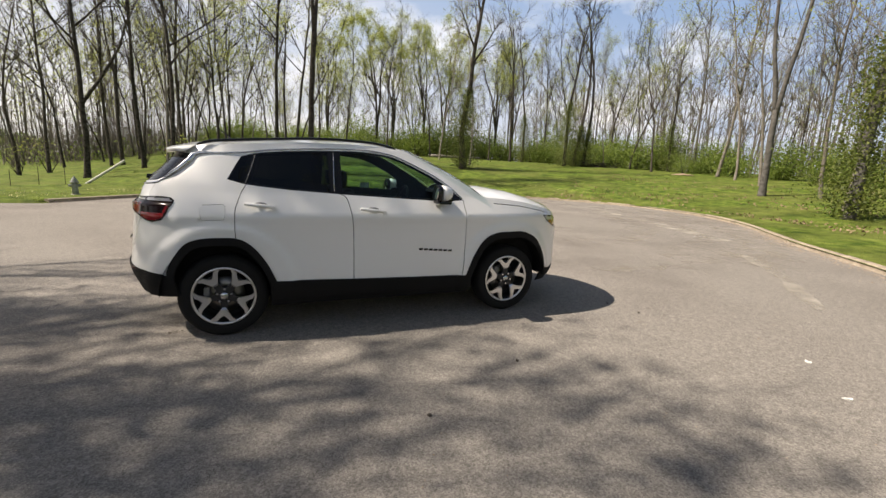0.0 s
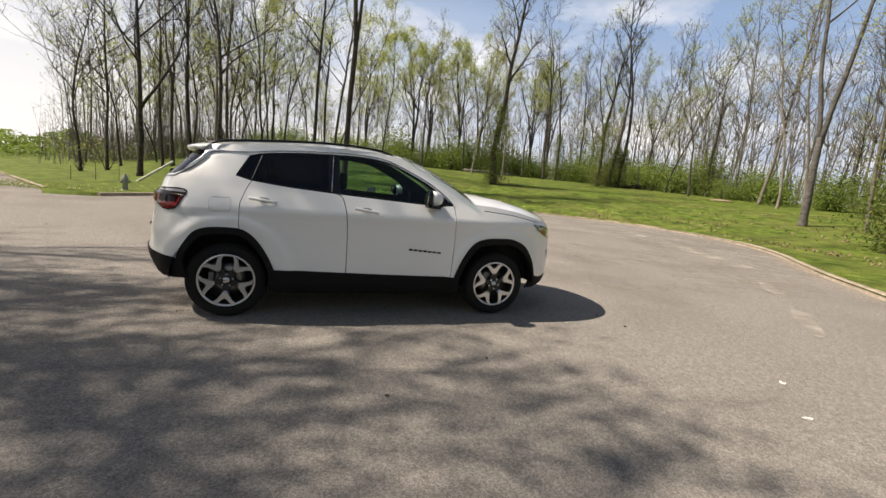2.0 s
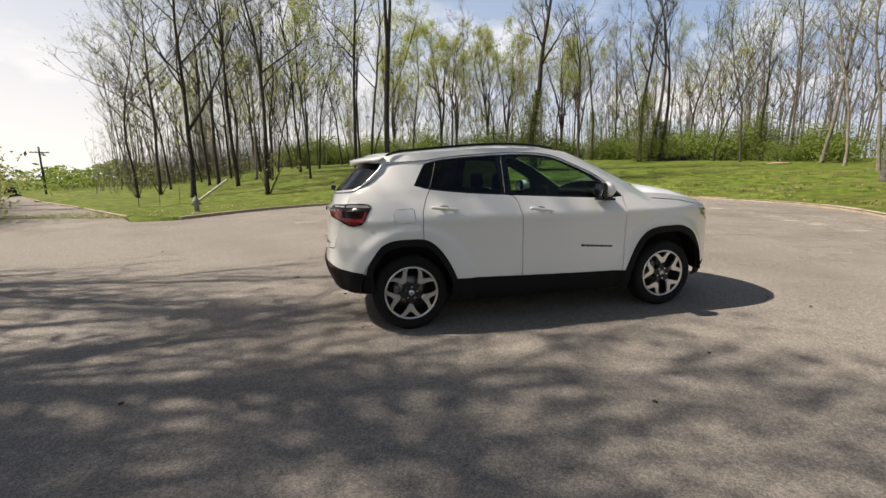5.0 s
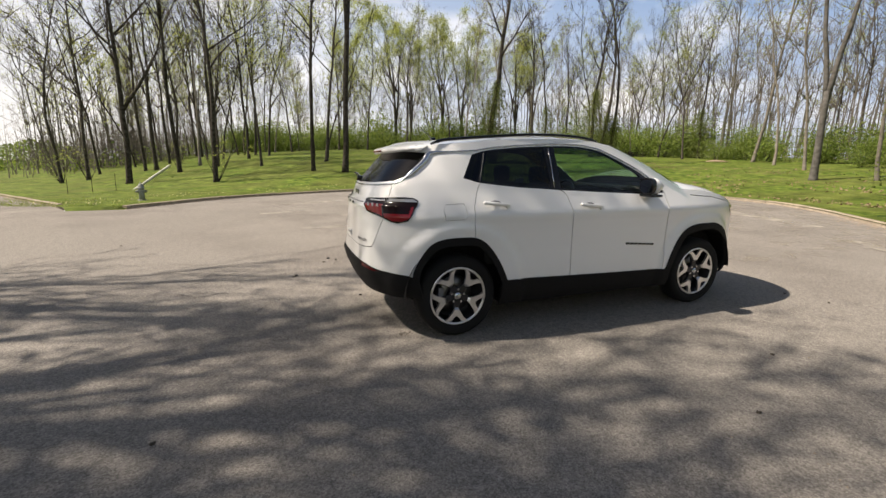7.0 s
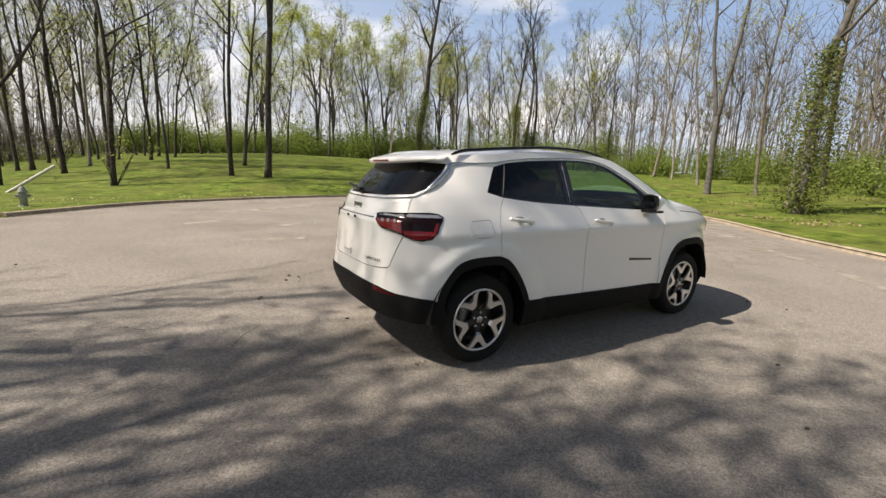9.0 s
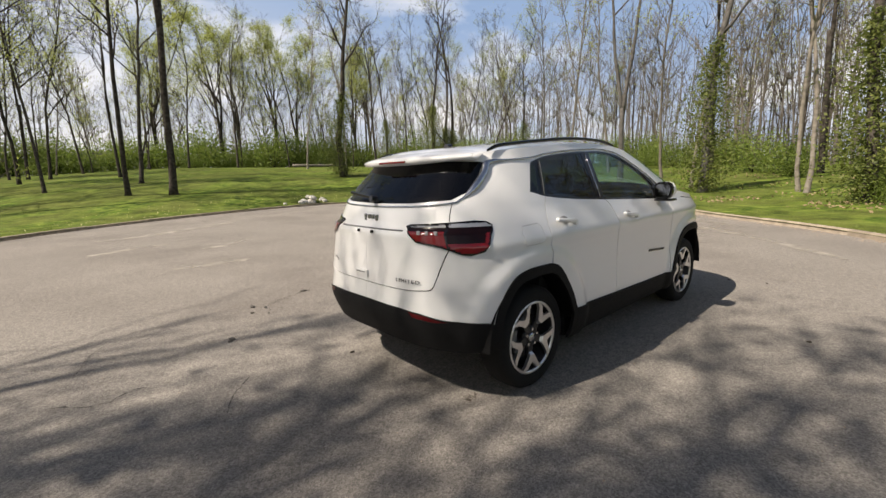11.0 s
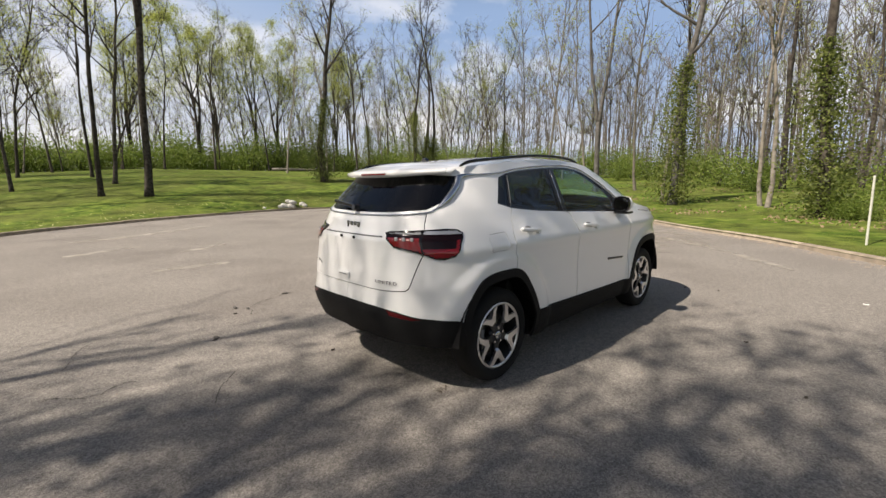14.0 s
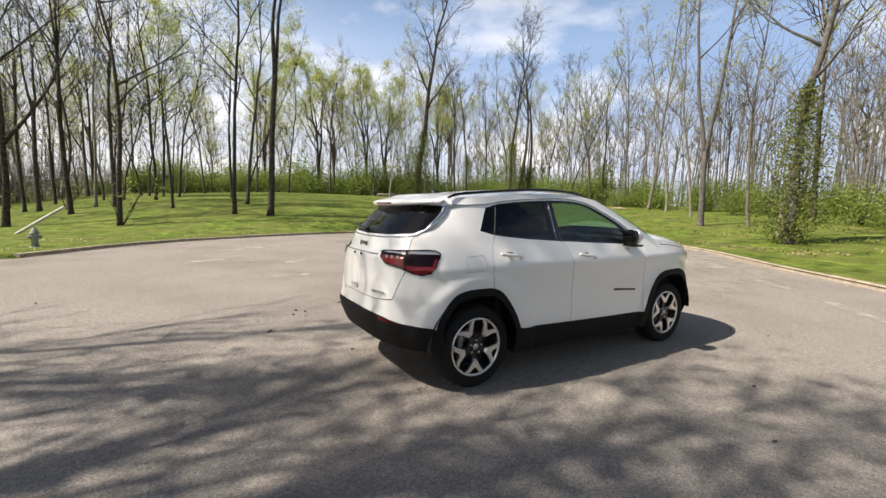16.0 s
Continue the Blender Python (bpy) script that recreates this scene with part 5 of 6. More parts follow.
def build_wheel():
    bm = bmesh.new()
    w = 0.105
    lathe(bm, [(0.236, -w + 0.02), (0.262, -w + 0.008), (0.300, -w), (0.326, -w + 0.012), (0.340, -w + 0.032), (0.345, -w + 0.06), (0.345, w - 0.06), (0.340, w - 0.032),
               (0.326, w - 0.012), (0.300, w), (0.262, w - 0.008), (0.236, w - 0.02)], 56)
    wheel_tyre = part("tyre", bm, RUBBER, None, "black road tyre", True)
    bm = bmesh.new()
    lathe(bm, [(0.247, -0.088), (0.240, -0.092), (0.229, -0.088), (0.222, -0.07), (0.215, 0.02), (0.20, 0.05), (0.0, 0.052)], 56)
    barrel = part("wheel", bm, DARKALLOY, None, "dark alloy wheel with bright spokes", True)
    wheel_tyre.parent = barrel
    bm = bmesh.new()
    lathe(bm, [(0.247, -0.0885), (0.243, -0.094), (0.232, -0.0935), (0.226, -0.085)], 56)
    part("rim_edge", bm, ALLOY, barrel, "bright rim edge", True)
    half, hole = arm_points()
    for k in range(5):
        a = math.radians(-90 + 72 * k)
        rim = [(r * math.cos(math.asin(min(1, y / r))) if i > 4 else r, y) for i, (r, y) in enumerate(half)]
        outer = rim + [(x, -y) for x, y in rim[::-1]]
        inner = hole + [(x, -y) for x, y in hole[-2:0:-1]]
        pts = [Vector(p) for p in outer + inner]
        n, m = len(outer), len(inner)
        ed = [(i, (i + 1) % n) for i in range(n)] + [(n + i, n + (i + 1) % m) for i in range(m)]
        v, _, f, *_ = delaunay_2d_cdt(pts, ed, [], 0, 1e-6)
        verts, faces = [], []
        keep = []
        for t in f:
            cx, cy = sum(v[i].x for i in t) / 3, sum(v[i].y for i in t) / 3
            if inside(outer, cx, cy) and not inside(inner, cx, cy):
                keep.append(t)
        for depth in (0, 1):
            for p in v:
                dish = -0.082 - 0.012 * math.sin(min(1, p.x / 0.24) * math.pi / 2) + 0.02 * (p.x < 0.1)
                verts.append((p.x * math.cos(a) - p.y * math.sin(a), dish + 0.022 * depth, p.x * math.sin(a) + p.y * math.cos(a)))
        nv = len(v)
        count = set()
        for t in keep:
            faces.append(tuple(t))
            faces.append(tuple(i + nv for i in t[::-1]))
            for i in range(3):
                count.add((t[i], t[(i + 1) % 3]))
        for e in count:
            if (e[1], e[0]) not in count:
                faces.append((e[1], e[0], e[0] + nv, e[1] + nv))
        link("spoke", verts, faces, ALLOY, barrel, "machined wishbone spoke")
        # dark web that carries the spoke to the hub
        bm = bmesh.new()
        box(bm, 0.11, 0, 0, 0.16, 0.055, 0.03, 0.008)
        bmesh.ops.transform(bm, matrix=Matrix.Rotation(-a, 4, "Y") @ Matrix.Translation((0, -0.058, 0)) @ Matrix.Rotation(radians(90), 4, "X"), verts=bm.verts)
        part("spoke_root", bm, DARKALLOY, barrel, "dark spoke root")
        bm = bmesh.new()
        cyl(bm, (0.056 * math.cos(a + 0.63), -0.066, 0.056 * math.sin(a + 0.63)), (0.056 * math.cos(a + 0.63), -0.082, 0.056 * math.sin(a + 0.63)), 0.010, seg=8)
        part("wheel_nut", bm, CHROME, barrel, "bright wheel nut")
    bm = bmesh.new()
    lathe(bm, [(0.075, -0.045), (0.075, -0.066), (0.068, -0.072), (0.036, -0.074)], 30)
    part("hub", bm, DARKALLOY, barrel, "dark hub", True)
    bm = bmesh.new()
    lathe(bm, [(0.031, -0.07), (0.031, -0.080), (0.027, -0.085), (0.0, -0.086)], 24)
    part("hub_cap", bm, CHROME, barrel, "silver hub cap", True)
    bm = bmesh.new()
    lathe(bm, [(0.07, -0.01), (0.155, -0.01), (0.155, 0.012), (0.07, 0.012)], 40)
    part("brake_disc", bm, mat("brake disc steel", (0.22, 0.21, 0.20), 0.4, 1.0), barrel, "steel brake disc", True)
    bm = bmesh.new()
    box(bm, -0.135, -0.02, 0.0, 0.045, 0.05, 0.12, 0.012)
    part("brake_caliper", bm, TRIM_SHADE_GREY, barrel, "grey brake caliper")
    return barrel


# the body stands tall over its wheels
for ob in car.children_recursive:
    moved = ob.matrix_local.translation.z > 0.1
    if moved:
        ob.matrix_local = Matrix.Translation((0, 0, 0.03 * min(1.0, max(0.0, (ob.matrix_local.translation.z - 0.36) / 0.9)))) @ ob.matrix_local
    else:
        for q in ob.data.vertices:
            q.co.z += 0.03 * min(1.0, max(0.0, (q.co.z - 0.36) / 0.9))
wheel = build_wheel()
made = [wheel]
for m in (pose(HUB_F, -0.758, HUB_Z, 0, 31, 0), pose(HUB_R, 0.758, HUB_Z, 0, 10, 180), pose(HUB_F, 0.758, HUB_Z, 0, 50, 180)):
    made.append(copy_thing(wheel, m))
wheel.matrix_world = pose(HUB_R, -0.758, HUB_Z, 0, 4, 0)
for w in made:
    w.parent = car

# ---- cabin ----
def seat(x, y, w):
    bm = bmesh.new()
    box(bm, x, y, 0.62, 0.50, w, 0.16, 0.05)
    cushion = part("seat", bm, CABIN, car, "black seat", True)
    bm = bmesh.new()
    v = box(bm, 0, 0, 0, 0.13, w * 0.96, 0.62, 0.05)
    bmesh.ops.transform(bm, matrix=Matrix.Translation((x - 0.29, y, 0.93)) @ Matrix.Rotation(radians(-14), 4, "Y"), verts=v)
    part("backrest", bm, CABIN, cushion, "black backrest", True)
    bm = bmesh.new()
    box(bm, x - 0.39, y, 1.32, 0.09, 0.26, 0.17, 0.04)
    part("headrest", bm, CABIN, cushion, "black headrest", True)


for y in (-0.37, 0.37):
    seat(0.08, y, 0.50)
    seat(-0.78, y, 0.62)
bm = bmesh.new()
box(bm, 0.86, 0, 0.93, 0.46, 1.55, 0.28, 0.07)
part("dashboard", bm, CABIN, car, "black dashboard", True)
ring = [(0.52 + 0.06 * math.sin(2 * math.pi * k / 28), 0.37 + 0.185 * math.cos(2 * math.pi * k / 28), 1.06 + 0.175 * math.sin(2 * math.pi * k / 28)) for k in range(29)]
link("steering_wheel", *tube(ring, 0.016, 8), CABIN, car, "black steering wheel", True)
bm = bmesh.new()
box(bm, 0.53, 0.37, 1.06, 0.05, 0.12, 0.10, 0.02)
part("steering_boss", bm, CABIN, car, "black steering boss")
bm = bmesh.new()
v = box(bm, 0, 0, 0, 0.11, 0.002, 0.07)
bmesh.ops.transform(bm, matrix=Matrix.Translation((0.165, half_width(1.222) - 0.035, 1.222)) @ Matrix.Rotation(radians(24), 4, "X"), verts=v)
part("window_sticker", bm, leaf_mat("sticker film", (0.8, 0.8, 0.78), (0.8, 0.8, 0.78), 0.6), car, "small pale sticker")


# ---- lawn furniture and far things ----
def on_land(x, y, turn=0.0):
    return pose(x, y, land(x, y) + 0.08, 0, 0, turn)


def build_hydrant():
    ob = empty("fire_hydrant", Matrix(), "weathered grey-green fire hydrant in the lawn beside the kerb", "hydrant")
    bm = bmesh.new()
    for r1, r2, z1, z2 in ((0.14, 0.14, -0.05, 0.03), (0.095, 0.085, 0.03, 0.42), (0.125, 0.125, 0.42, 0.46)):
        cyl(bm, (0, 0, z1), (0, 0, z2), r1, r2, 20)
    part("barrel", bm, PAINTED_IRON, ob, "", True)
    bm = bmesh.new()
    cyl(bm, (0, 0, 0.46), (0, 0, 0.56), 0.11, 0.07, 20)
    cyl(bm, (0, 0, 0.56), (0, 0, 0.60), 0.07, 0.04, 16)
    part("bonnet", bm, PAINTED_IRON, ob)
    bm = bmesh.new()
    cyl(bm, (0, 0, 0.60), (0, 0, 0.66), 0.025, 0.022, 5)
    part("nut", bm, PAINTED_IRON, ob)
    for a, r in ((90, 0.05), (270, 0.05), (0, 0.068)):
        c, s = math.cos(radians(a)), math.sin(radians(a))
        bm = bmesh.new()
        cyl(bm, (c * 0.07, s * 0.07, 0.33), (c * 0.16, s * 0.16, 0.33), r, seg=14)
        cyl(bm, (c * 0.16, s * 0.16, 0.33), (c * 0.185, s * 0.185, 0.33), 0.02, seg=5)
        part("hose_cap", bm, PAINTED_IRON, ob)
    ob.matrix_world = on_land(-7.25, 14.3, -75)


build_hydrant()


def build_pole(name, base, top, r, material, label, category):
    bm = bmesh.new()
    d = (Vector(top) - Vector(base)).normalized()
    cyl(bm, Vector(base) - d * 0.3, top, r, r * 0.94, 14)
    cyl(bm, top, Vector(top) + d * 0.02, r * 0.94, r * 0.5, 14)
    tagged(part(name, bm, material, None), label, category)


z = land(-10.1, 24.5) + 0.05
build_pole("leaning_pole", (-10.1, 24.5, z), (-8.35, 24.8, z + 1.33), 0.075, WHITEPOLE, "pale round pole leaning over on the lawn", "pole")
for x, y, h in ((-11.9, 21.2, 0.75), (-11.4, 22.6, 0.95), (-10.7, 23.6, 0.9)):
    z = land(x, y) + 0.05
    build_pole("stake", (x, y, z), (x + 0.02, y, z + h), 0.014, BARK, "thin dark sapling stake in the lawn", "stake")
z = land(8.65, -2.66) + 0.05
build_pole("marker_post", (8.65, -2.66, z), (8.74, -2.64, z + 1.44), 0.022, WHITEPOLE, "pale weathered marker post standing in the grass", "post")


def build_stone(rng, size):
    bm = bmesh.new()
    bmesh.ops.create_icosphere(bm, subdivisions=2, radius=size)
    for q in bm.verts:
        q.co *= 1 + 0.25 * noise.noise(q.co * 6 + Vector((rng.random() * 50, 0, 0)))
        q.co.z *= 0.7
    return bm


rng = random.Random(21)
for k in range(18):
    s = rng.uniform(0.10, 0.19)
    x, y = 7.5 + rng.gauss(0, 0.34), 21.0 + rng.gauss(0, 0.14)
    pile = max(0.0, 0.24 - 0.5 * abs(x - 7.5)) * (k > 8)
    ob = tagged(part("stone", build_stone(rng, s), STONE, None, "", True), "pale rounded stone heaped on the lawn's edge", "stone", "heap of pale stones")
    ob.matrix_world = pose(x, y, land(x, y) + 0.09 + s * 0.35 + pile, 0, 0, rng.uniform(0, 360))
ob = tagged(part("stone", build_stone(rng, 0.11), STONE, None, "", True), "single pale stone on the lawn's edge", "stone", "heap of pale stones")
ob.matrix_world = pose(6.0, 21.1, land(6.0, 21.1) + 0.11)


def build_brush(x, y, n, size, label, name="brush"):
    rng = random.Random(int(x * 7))
    m = Mesh()
    for _ in range(n):
        a = rng.uniform(0, 6.28)
        p = Vector((rng.gauss(0, size * 0.4), rng.gauss(0, size * 0.3), abs(rng.gauss(0, size * 0.12))))
        pts = limb_line(rng, p, Vector((math.cos(a), math.sin(a), rng.gauss(0, 0.25))), rng.uniform(0.4, 1.1) * size, 4, 0.15, 0)
        m.add(*tube([Vector((q.x, q.y, max(q.z, 0.0))) for q in pts], [0.05, 0.04, 0.03, 0.02, 0.01], 5))
    ob = link(name, m.v, m.f, BARK)
    ob.matrix_world = on_land(x, y)
    tagged(ob, label, "brush")


build_brush(34.6, 35.4, 60, 1.8, "dark heap of cut branches under the trees")
build_brush(16.5, -5.2, 14, 2.2, "fallen grey branches lying in the grass")


def build_fallen(a, b, r, label, material):
    rng = random.Random(int(a[0] * 10))
    za, zb = land(*a) + 0.1 + r, land(*b) + 0.12 + r
    pts = [Vector((a[0], a[1], za)).lerp(Vector((b[0], b[1], zb)), k / 6) + Vector((rng.gauss(0, 0.03), rng.gauss(0, 0.05), 0)) for k in range(7)]
    tagged(link("fallen_branch", *tube(pts, [r * (1 - 0.09 * k) for k in range(7)], 7), material, None, "", True), label, "branch")


build_fallen((10.3, -3.0), (11.8, -5.2), 0.02, "fallen dark branch lying on the grass", BARK)
build_fallen((20.5, 53.0), (27.5, 51.5), 0.2, "long pale fallen trunk across the far lawn", PALEBARK)

bm = bmesh.new()
bmesh.ops.create_grid(bm, x_segments=14, y_segments=14, size=1)
for q in bm.verts:
    d = q.co.length
    q.co.z = 0.16 * max(0, 1 - d) + 0.05 * noise.noise(q.co * 3) - 0.02
ob = part("soil_mound", bm, mat("dry soil", (0.36, 0.27, 0.18), 0.95, color2=(0.24, 0.17, 0.11), scale=6, bump=0.6, bump_scale=25), None, "", True)
ob.matrix_world = on_land(34.9, 24.5, 30)
tagged(ob, "low mound of dry bare soil at a tree's foot", "soil")

SIDING = mat("pale siding", (0.72, 0.72, 0.70), 0.7, color2=(0.62, 0.62, 0.6), scale=3)
SHINGLE = mat("grey shingles", (0.07, 0.065, 0.06), 0.9, color2=(0.11, 0.10, 0.095), scale=10)


def build_house(x, y, turn, w, d, h, wall, roof, label):
    house = empty("house", Matrix(), label, "house")
    bm = bmesh.new()
    box(bm, 0, 0, h / 2 - 0.2, w, d, h + 0.4, 0.02)
    part("wall", bm, wall, house)
    rise = d * 0.28
    for s in (-1, 1):
        e = d / 2 + 0.35
        verts = [(-w / 2 - 0.3, s * e, h - 0.16), (w / 2 + 0.3, s * e, h - 0.16), (w / 2 + 0.3, 0, h + rise), (-w / 2 - 0.3, 0, h + rise)]
        verts += [(a, b, c - 0.14) for a, b, c in verts]
        link("roof", verts, [(0, 1, 2, 3), (7, 6, 5, 4), (0, 4, 5, 1), (1, 5, 6, 2), (2, 6, 7, 3), (3, 7, 4, 0)], roof, house)
        link("gable", [(s * w / 2, -d / 2, h), (s * w / 2, d / 2, h), (s * w / 2, 0, h + rise - 0.15), (s * (w / 2 - 0.1), -d / 2, h), (s * (w / 2 - 0.1), d / 2, h), (s * (w / 2 - 0.1), 0, h + rise - 0.15)],
             [(0, 1, 2), (5, 4, 3), (0, 2, 5, 3), (1, 4, 5, 2)], wall, house)
        for k in range(int(w // 2.6)):
            px = -w / 2 + 1.4 + k * 2.6
            bm = bmesh.new()
            box(bm, px, s * (d / 2 + 0.02), h * 0.55, 1.1, 0.08, 1.25)
            win = part("window", bm, SIDING, house, "white window frame")
            bm = bmesh.new()
            box(bm, px, s * (d / 2 + 0.05), h * 0.55, 0.92, 0.06, 1.07)
            part("pane", bm, GLOSSBLACK, win, "dark pane")
    house.matrix_world = pose(x, y, land(x, y), 0, 0, turn)


BROWNROOF = mat("brown shingles", (0.085, 0.055, 0.042), 0.9, color2=(0.12, 0.08, 0.06), scale=10)
build_house(66.0, -8.0, 80, 5.5, 6, 2.2, SIDING, BROWNROOF, "pale house with a brown roof seen through the trees")
build_house(6.5, 112.0, 8, 8, 6, 3.0, SIDING, SHINGLE, "white house far behind the trees")


def build_utility_pole(x, y):
    ob = empty("utility_pole", Matrix(), "dark wooden utility pole with a crossarm beside the lane", "pole")
    bm = bmesh.new()
    cyl(bm, (0, 0, -0.5), (0, 0, 7.6), 0.17, 0.12, 12)
    part("shaft", bm, BARK, ob)
    bm = bmesh.new()
    box(bm, 0, 0, 6.7, 2.4, 0.12, 0.14, 0.01)
    part("crossarm", bm, BARK, ob)
    for s in (-0.95, -0.4, 0.4, 0.95):
        bm = bmesh.new()
        cyl(bm, (s, 0, 6.76), (s, 0, 6.94), 0.05, 0.03, 8)
        part("insulator", bm, PAINTED_IRON, ob)
    ob.matrix_world = pose(x, y, land(x, y), 0, 0, 35)


build_utility_pole(-47.2, 79.2)


def build_far_hedge():
    """Hedges and tree tops that close the view down the lane."""
    rng = random.Random(14)
    m = Mesh()
    for _ in range(16000):
        a = rng.uniform(115, 160)
        r = rng.uniform(98, 135)
        x, y = CEN[0] + r * math.cos(radians(a)), CEN[1] + r * math.sin(radians(a))
        s = (x - ROAD_A[0]) * ROAD_N[0] + (y - ROAD_A[1]) * ROAD_N[1]
        if -4 < s < ROAD_W + 1.5 and r < 118:
            continue
        top = 2.5 + 5.5 * (0.5 + 0.5 * noise.noise(Vector((a * 0.35, 3.0, 0)))) ** 1.5 + (3 if s > 6 else 0)
        leaf_at(m, rng, Vector((x, y, land(x, y) + rng.random() ** 0.8 * top)), 0.36)
    tagged(link("far_hedge", m.v, m.f, BUSHLEAF), "far green hedges and tree tops beyond the lane", "hedge", kind="stuff")


build_far_hedge()


def build_far_car():
    ob = empty("parked_car", Matrix(), "small dark car parked far down the lane", "car")
    bm = bmesh.new()
    box(bm, 0, 0, 0.62, 4.4, 1.7, 0.6, 0.18)
    part("body", bm, GLOSSBLACK, ob, "", True)
    bm = bmesh.new()
    box(bm, -0.2, 0, 1.12, 2.3, 1.4, 0.5, 0.2)
    part("cabin", bm, GLOSSBLACK, ob, "", True)
    for x in (-1.35, 1.35):
        for y in (-0.78, 0.78):
            bm = bmesh.new()
            cyl(bm, (x, y - 0.1, 0.32), (x, y + 0.1, 0.32), 0.32, seg=18)
            part("wheel", bm, RUBBER, ob)
    ob.matrix_world = pose(-60.0, 92.6, land(-60.0, 92.6) + 0.09, 0, 0, 121.6)


build_far_car()

# ---- paving: cracks, marks, litter, debris ----
def worn(m, scale, lo, hi):
    """Lets the surface below show through in patches."""
    n, l = m.node_tree.nodes, m.node_tree.links
    co, t, r = n.new("ShaderNodeTexCoord"), n.new("ShaderNodeTexNoise"), n.new("ShaderNodeMapRange")
    t.inputs["Scale"].default_value, t.inputs["Detail"].default_value = scale, 8
    r.inputs[1].default_value, r.inputs[2].default_value = lo, hi
    l.new(co.outputs["Object"], t.inputs["Vector"])
    l.new(t.outputs["Fac"], r.inputs[0])
    tr, ms = n.new("ShaderNodeBsdfTransparent"), n.new("ShaderNodeMixShader")
    l.new(r.outputs[0], ms.inputs[0])
    l.new(tr.outputs[0], ms.inputs[1])
    l.new(n["Principled BSDF"].outputs[0], ms.inputs[2])
    l.new(ms.outputs[0], n["Material Output"].inputs[0])
    return m


PALETRACK = worn(mat("pale worn streak", (0.37, 0.34, 0.295), 0.9, color2=(0.31, 0.285, 0.245), scale=9, spec=0.25), 1.7, 0.25, 0.68)
SWEEP = worn(mat("pale dusty sweep", (0.34, 0.31, 0.26), 0.92, color2=(0.30, 0.27, 0.225), scale=5, spec=0.2), 1.6, 0.38, 0.95)
STAIN = worn(mat("brown damp stain", (0.07, 0.055, 0.04), 0.85, color2=(0.10, 0.08, 0.06), scale=12, spec=0.3), 9, 0.25, 0.6)


def ribbon(name, pts, width, material, label, ragged=0.35, seed=1, lift=0.004, n=6):
    """A thin flat mark lying on the paving."""
    rng = random.Random(seed)
    line = [Vector((p[0], p[1])) for p in smooth_line(pts, n)]
    verts, faces = [], []
    for i, p in enumerate(line):
        d = (line[min(i + 1, len(line) - 1)] - line[max(i - 1, 0)]).normalized()
        side = Vector((-d.y, d.x)) * width * 0.5 * (1 + rng.uniform(-ragged, ragged)) * (0.25 if i in (0, len(line) - 1) else 1)
        p = p + Vector((-d.y, d.x)) * rng.gauss(0, width * ragged * 0.6)
        z = road_fall(p.x, p.y) + lift
        verts += [(p.x + side.x, p.y + side.y, z), (p.x - side.x, p.y - side.y, z)]
    faces = [(2 * i, 2 * i + 1, 2 * i + 3, 2 * i + 2) for i in range(len(line) - 1)]
    tagged(link(name, verts, faces, material), label, "road mark", kind="structure")


STAINS = ((-1.74, -0.66, 0.05),)
CRACKED = worn(mat("dirt in a crack", (0.07, 0.062, 0.055), 0.95, color2=(0.13, 0.117, 0.10), scale=30), 7, 0.35, 0.6)
CRUMB = mat("broken asphalt", (0.06, 0.055, 0.05), 0.95, color2=(0.11, 0.10, 0.09), scale=60, bump=0.5)
CRACK = "dark crack in the worn asphalt"
for k, (pts, w) in enumerate((([(-3.48, 1.0), (-3.39, 1.07), (-3.31, 1.11), (-3.25, 1.07)], 0.026), ([(-3.77, 1.2), (-3.71, 1.17), (-3.63, 1.08), (-3.55, 1.01)], 0.024),
                              ([(-2.66, 0.72), (-2.8, 0.56), (-2.87, 0.46), (-2.94, 0.29)], 0.016), ([(-3.38, 2.32), (-3.5, 2.16), (-3.57, 1.9), (-3.63, 1.72), (-3.71, 1.72)], 0.015),
                              ([(-1.65, 2.63), (-1.49, 2.67), (-1.31, 2.76), (-1.2, 2.74)], 0.034), ([(-2.86, 1.82), (-2.72, 1.76), (-2.62, 1.69), (-2.5, 1.6)], 0.026),
                              ([(-2.66, 5.26), (-2.49, 5.42), (-2.34, 5.48)], 0.03), ([(-1.98, 2.18), (-1.92, 2.3), (-1.93, 2.42), (-1.65, 2.63)], 0.018))):
    ribbon("crack", pts, w * 0.5, CRACKED, CRACK, 0.6, k + 1, 0.0054 + 0.0004 * k)
for k, (pts, w) in enumerate((([(-2.22, 5.9), (-1.75, 5.87), (-1.0, 5.8)], 0.26), ([(-3.17, 9.0), (-2.32, 9.44), (-1.64, 9.56)], 0.25), ([(-1.31, 8.06), (-0.78, 8.15), (-0.12, 8.74)], 0.25),
                              ([(-2.92, 11.93), (-1.67, 12.22), (1.33, 14.23)], 0.4), ([(12.55, 10.38), (11.34, 6.66), (10.18, 3.89), (9.45, 2.35)], 0.5), ([(10.46, 5.33), (10.3, 4.38), (9.9, 3.09)], 0.4),
                              ([(8.0, 0.9), (6.54, -0.59), (5.03, -1.89)], 0.2))):
    ribbon("pale_streak", pts, w, PALETRACK, "pale scuffed streak across the asphalt", 0.22, 40 + k, 0.0022 + 0.0004 * k)
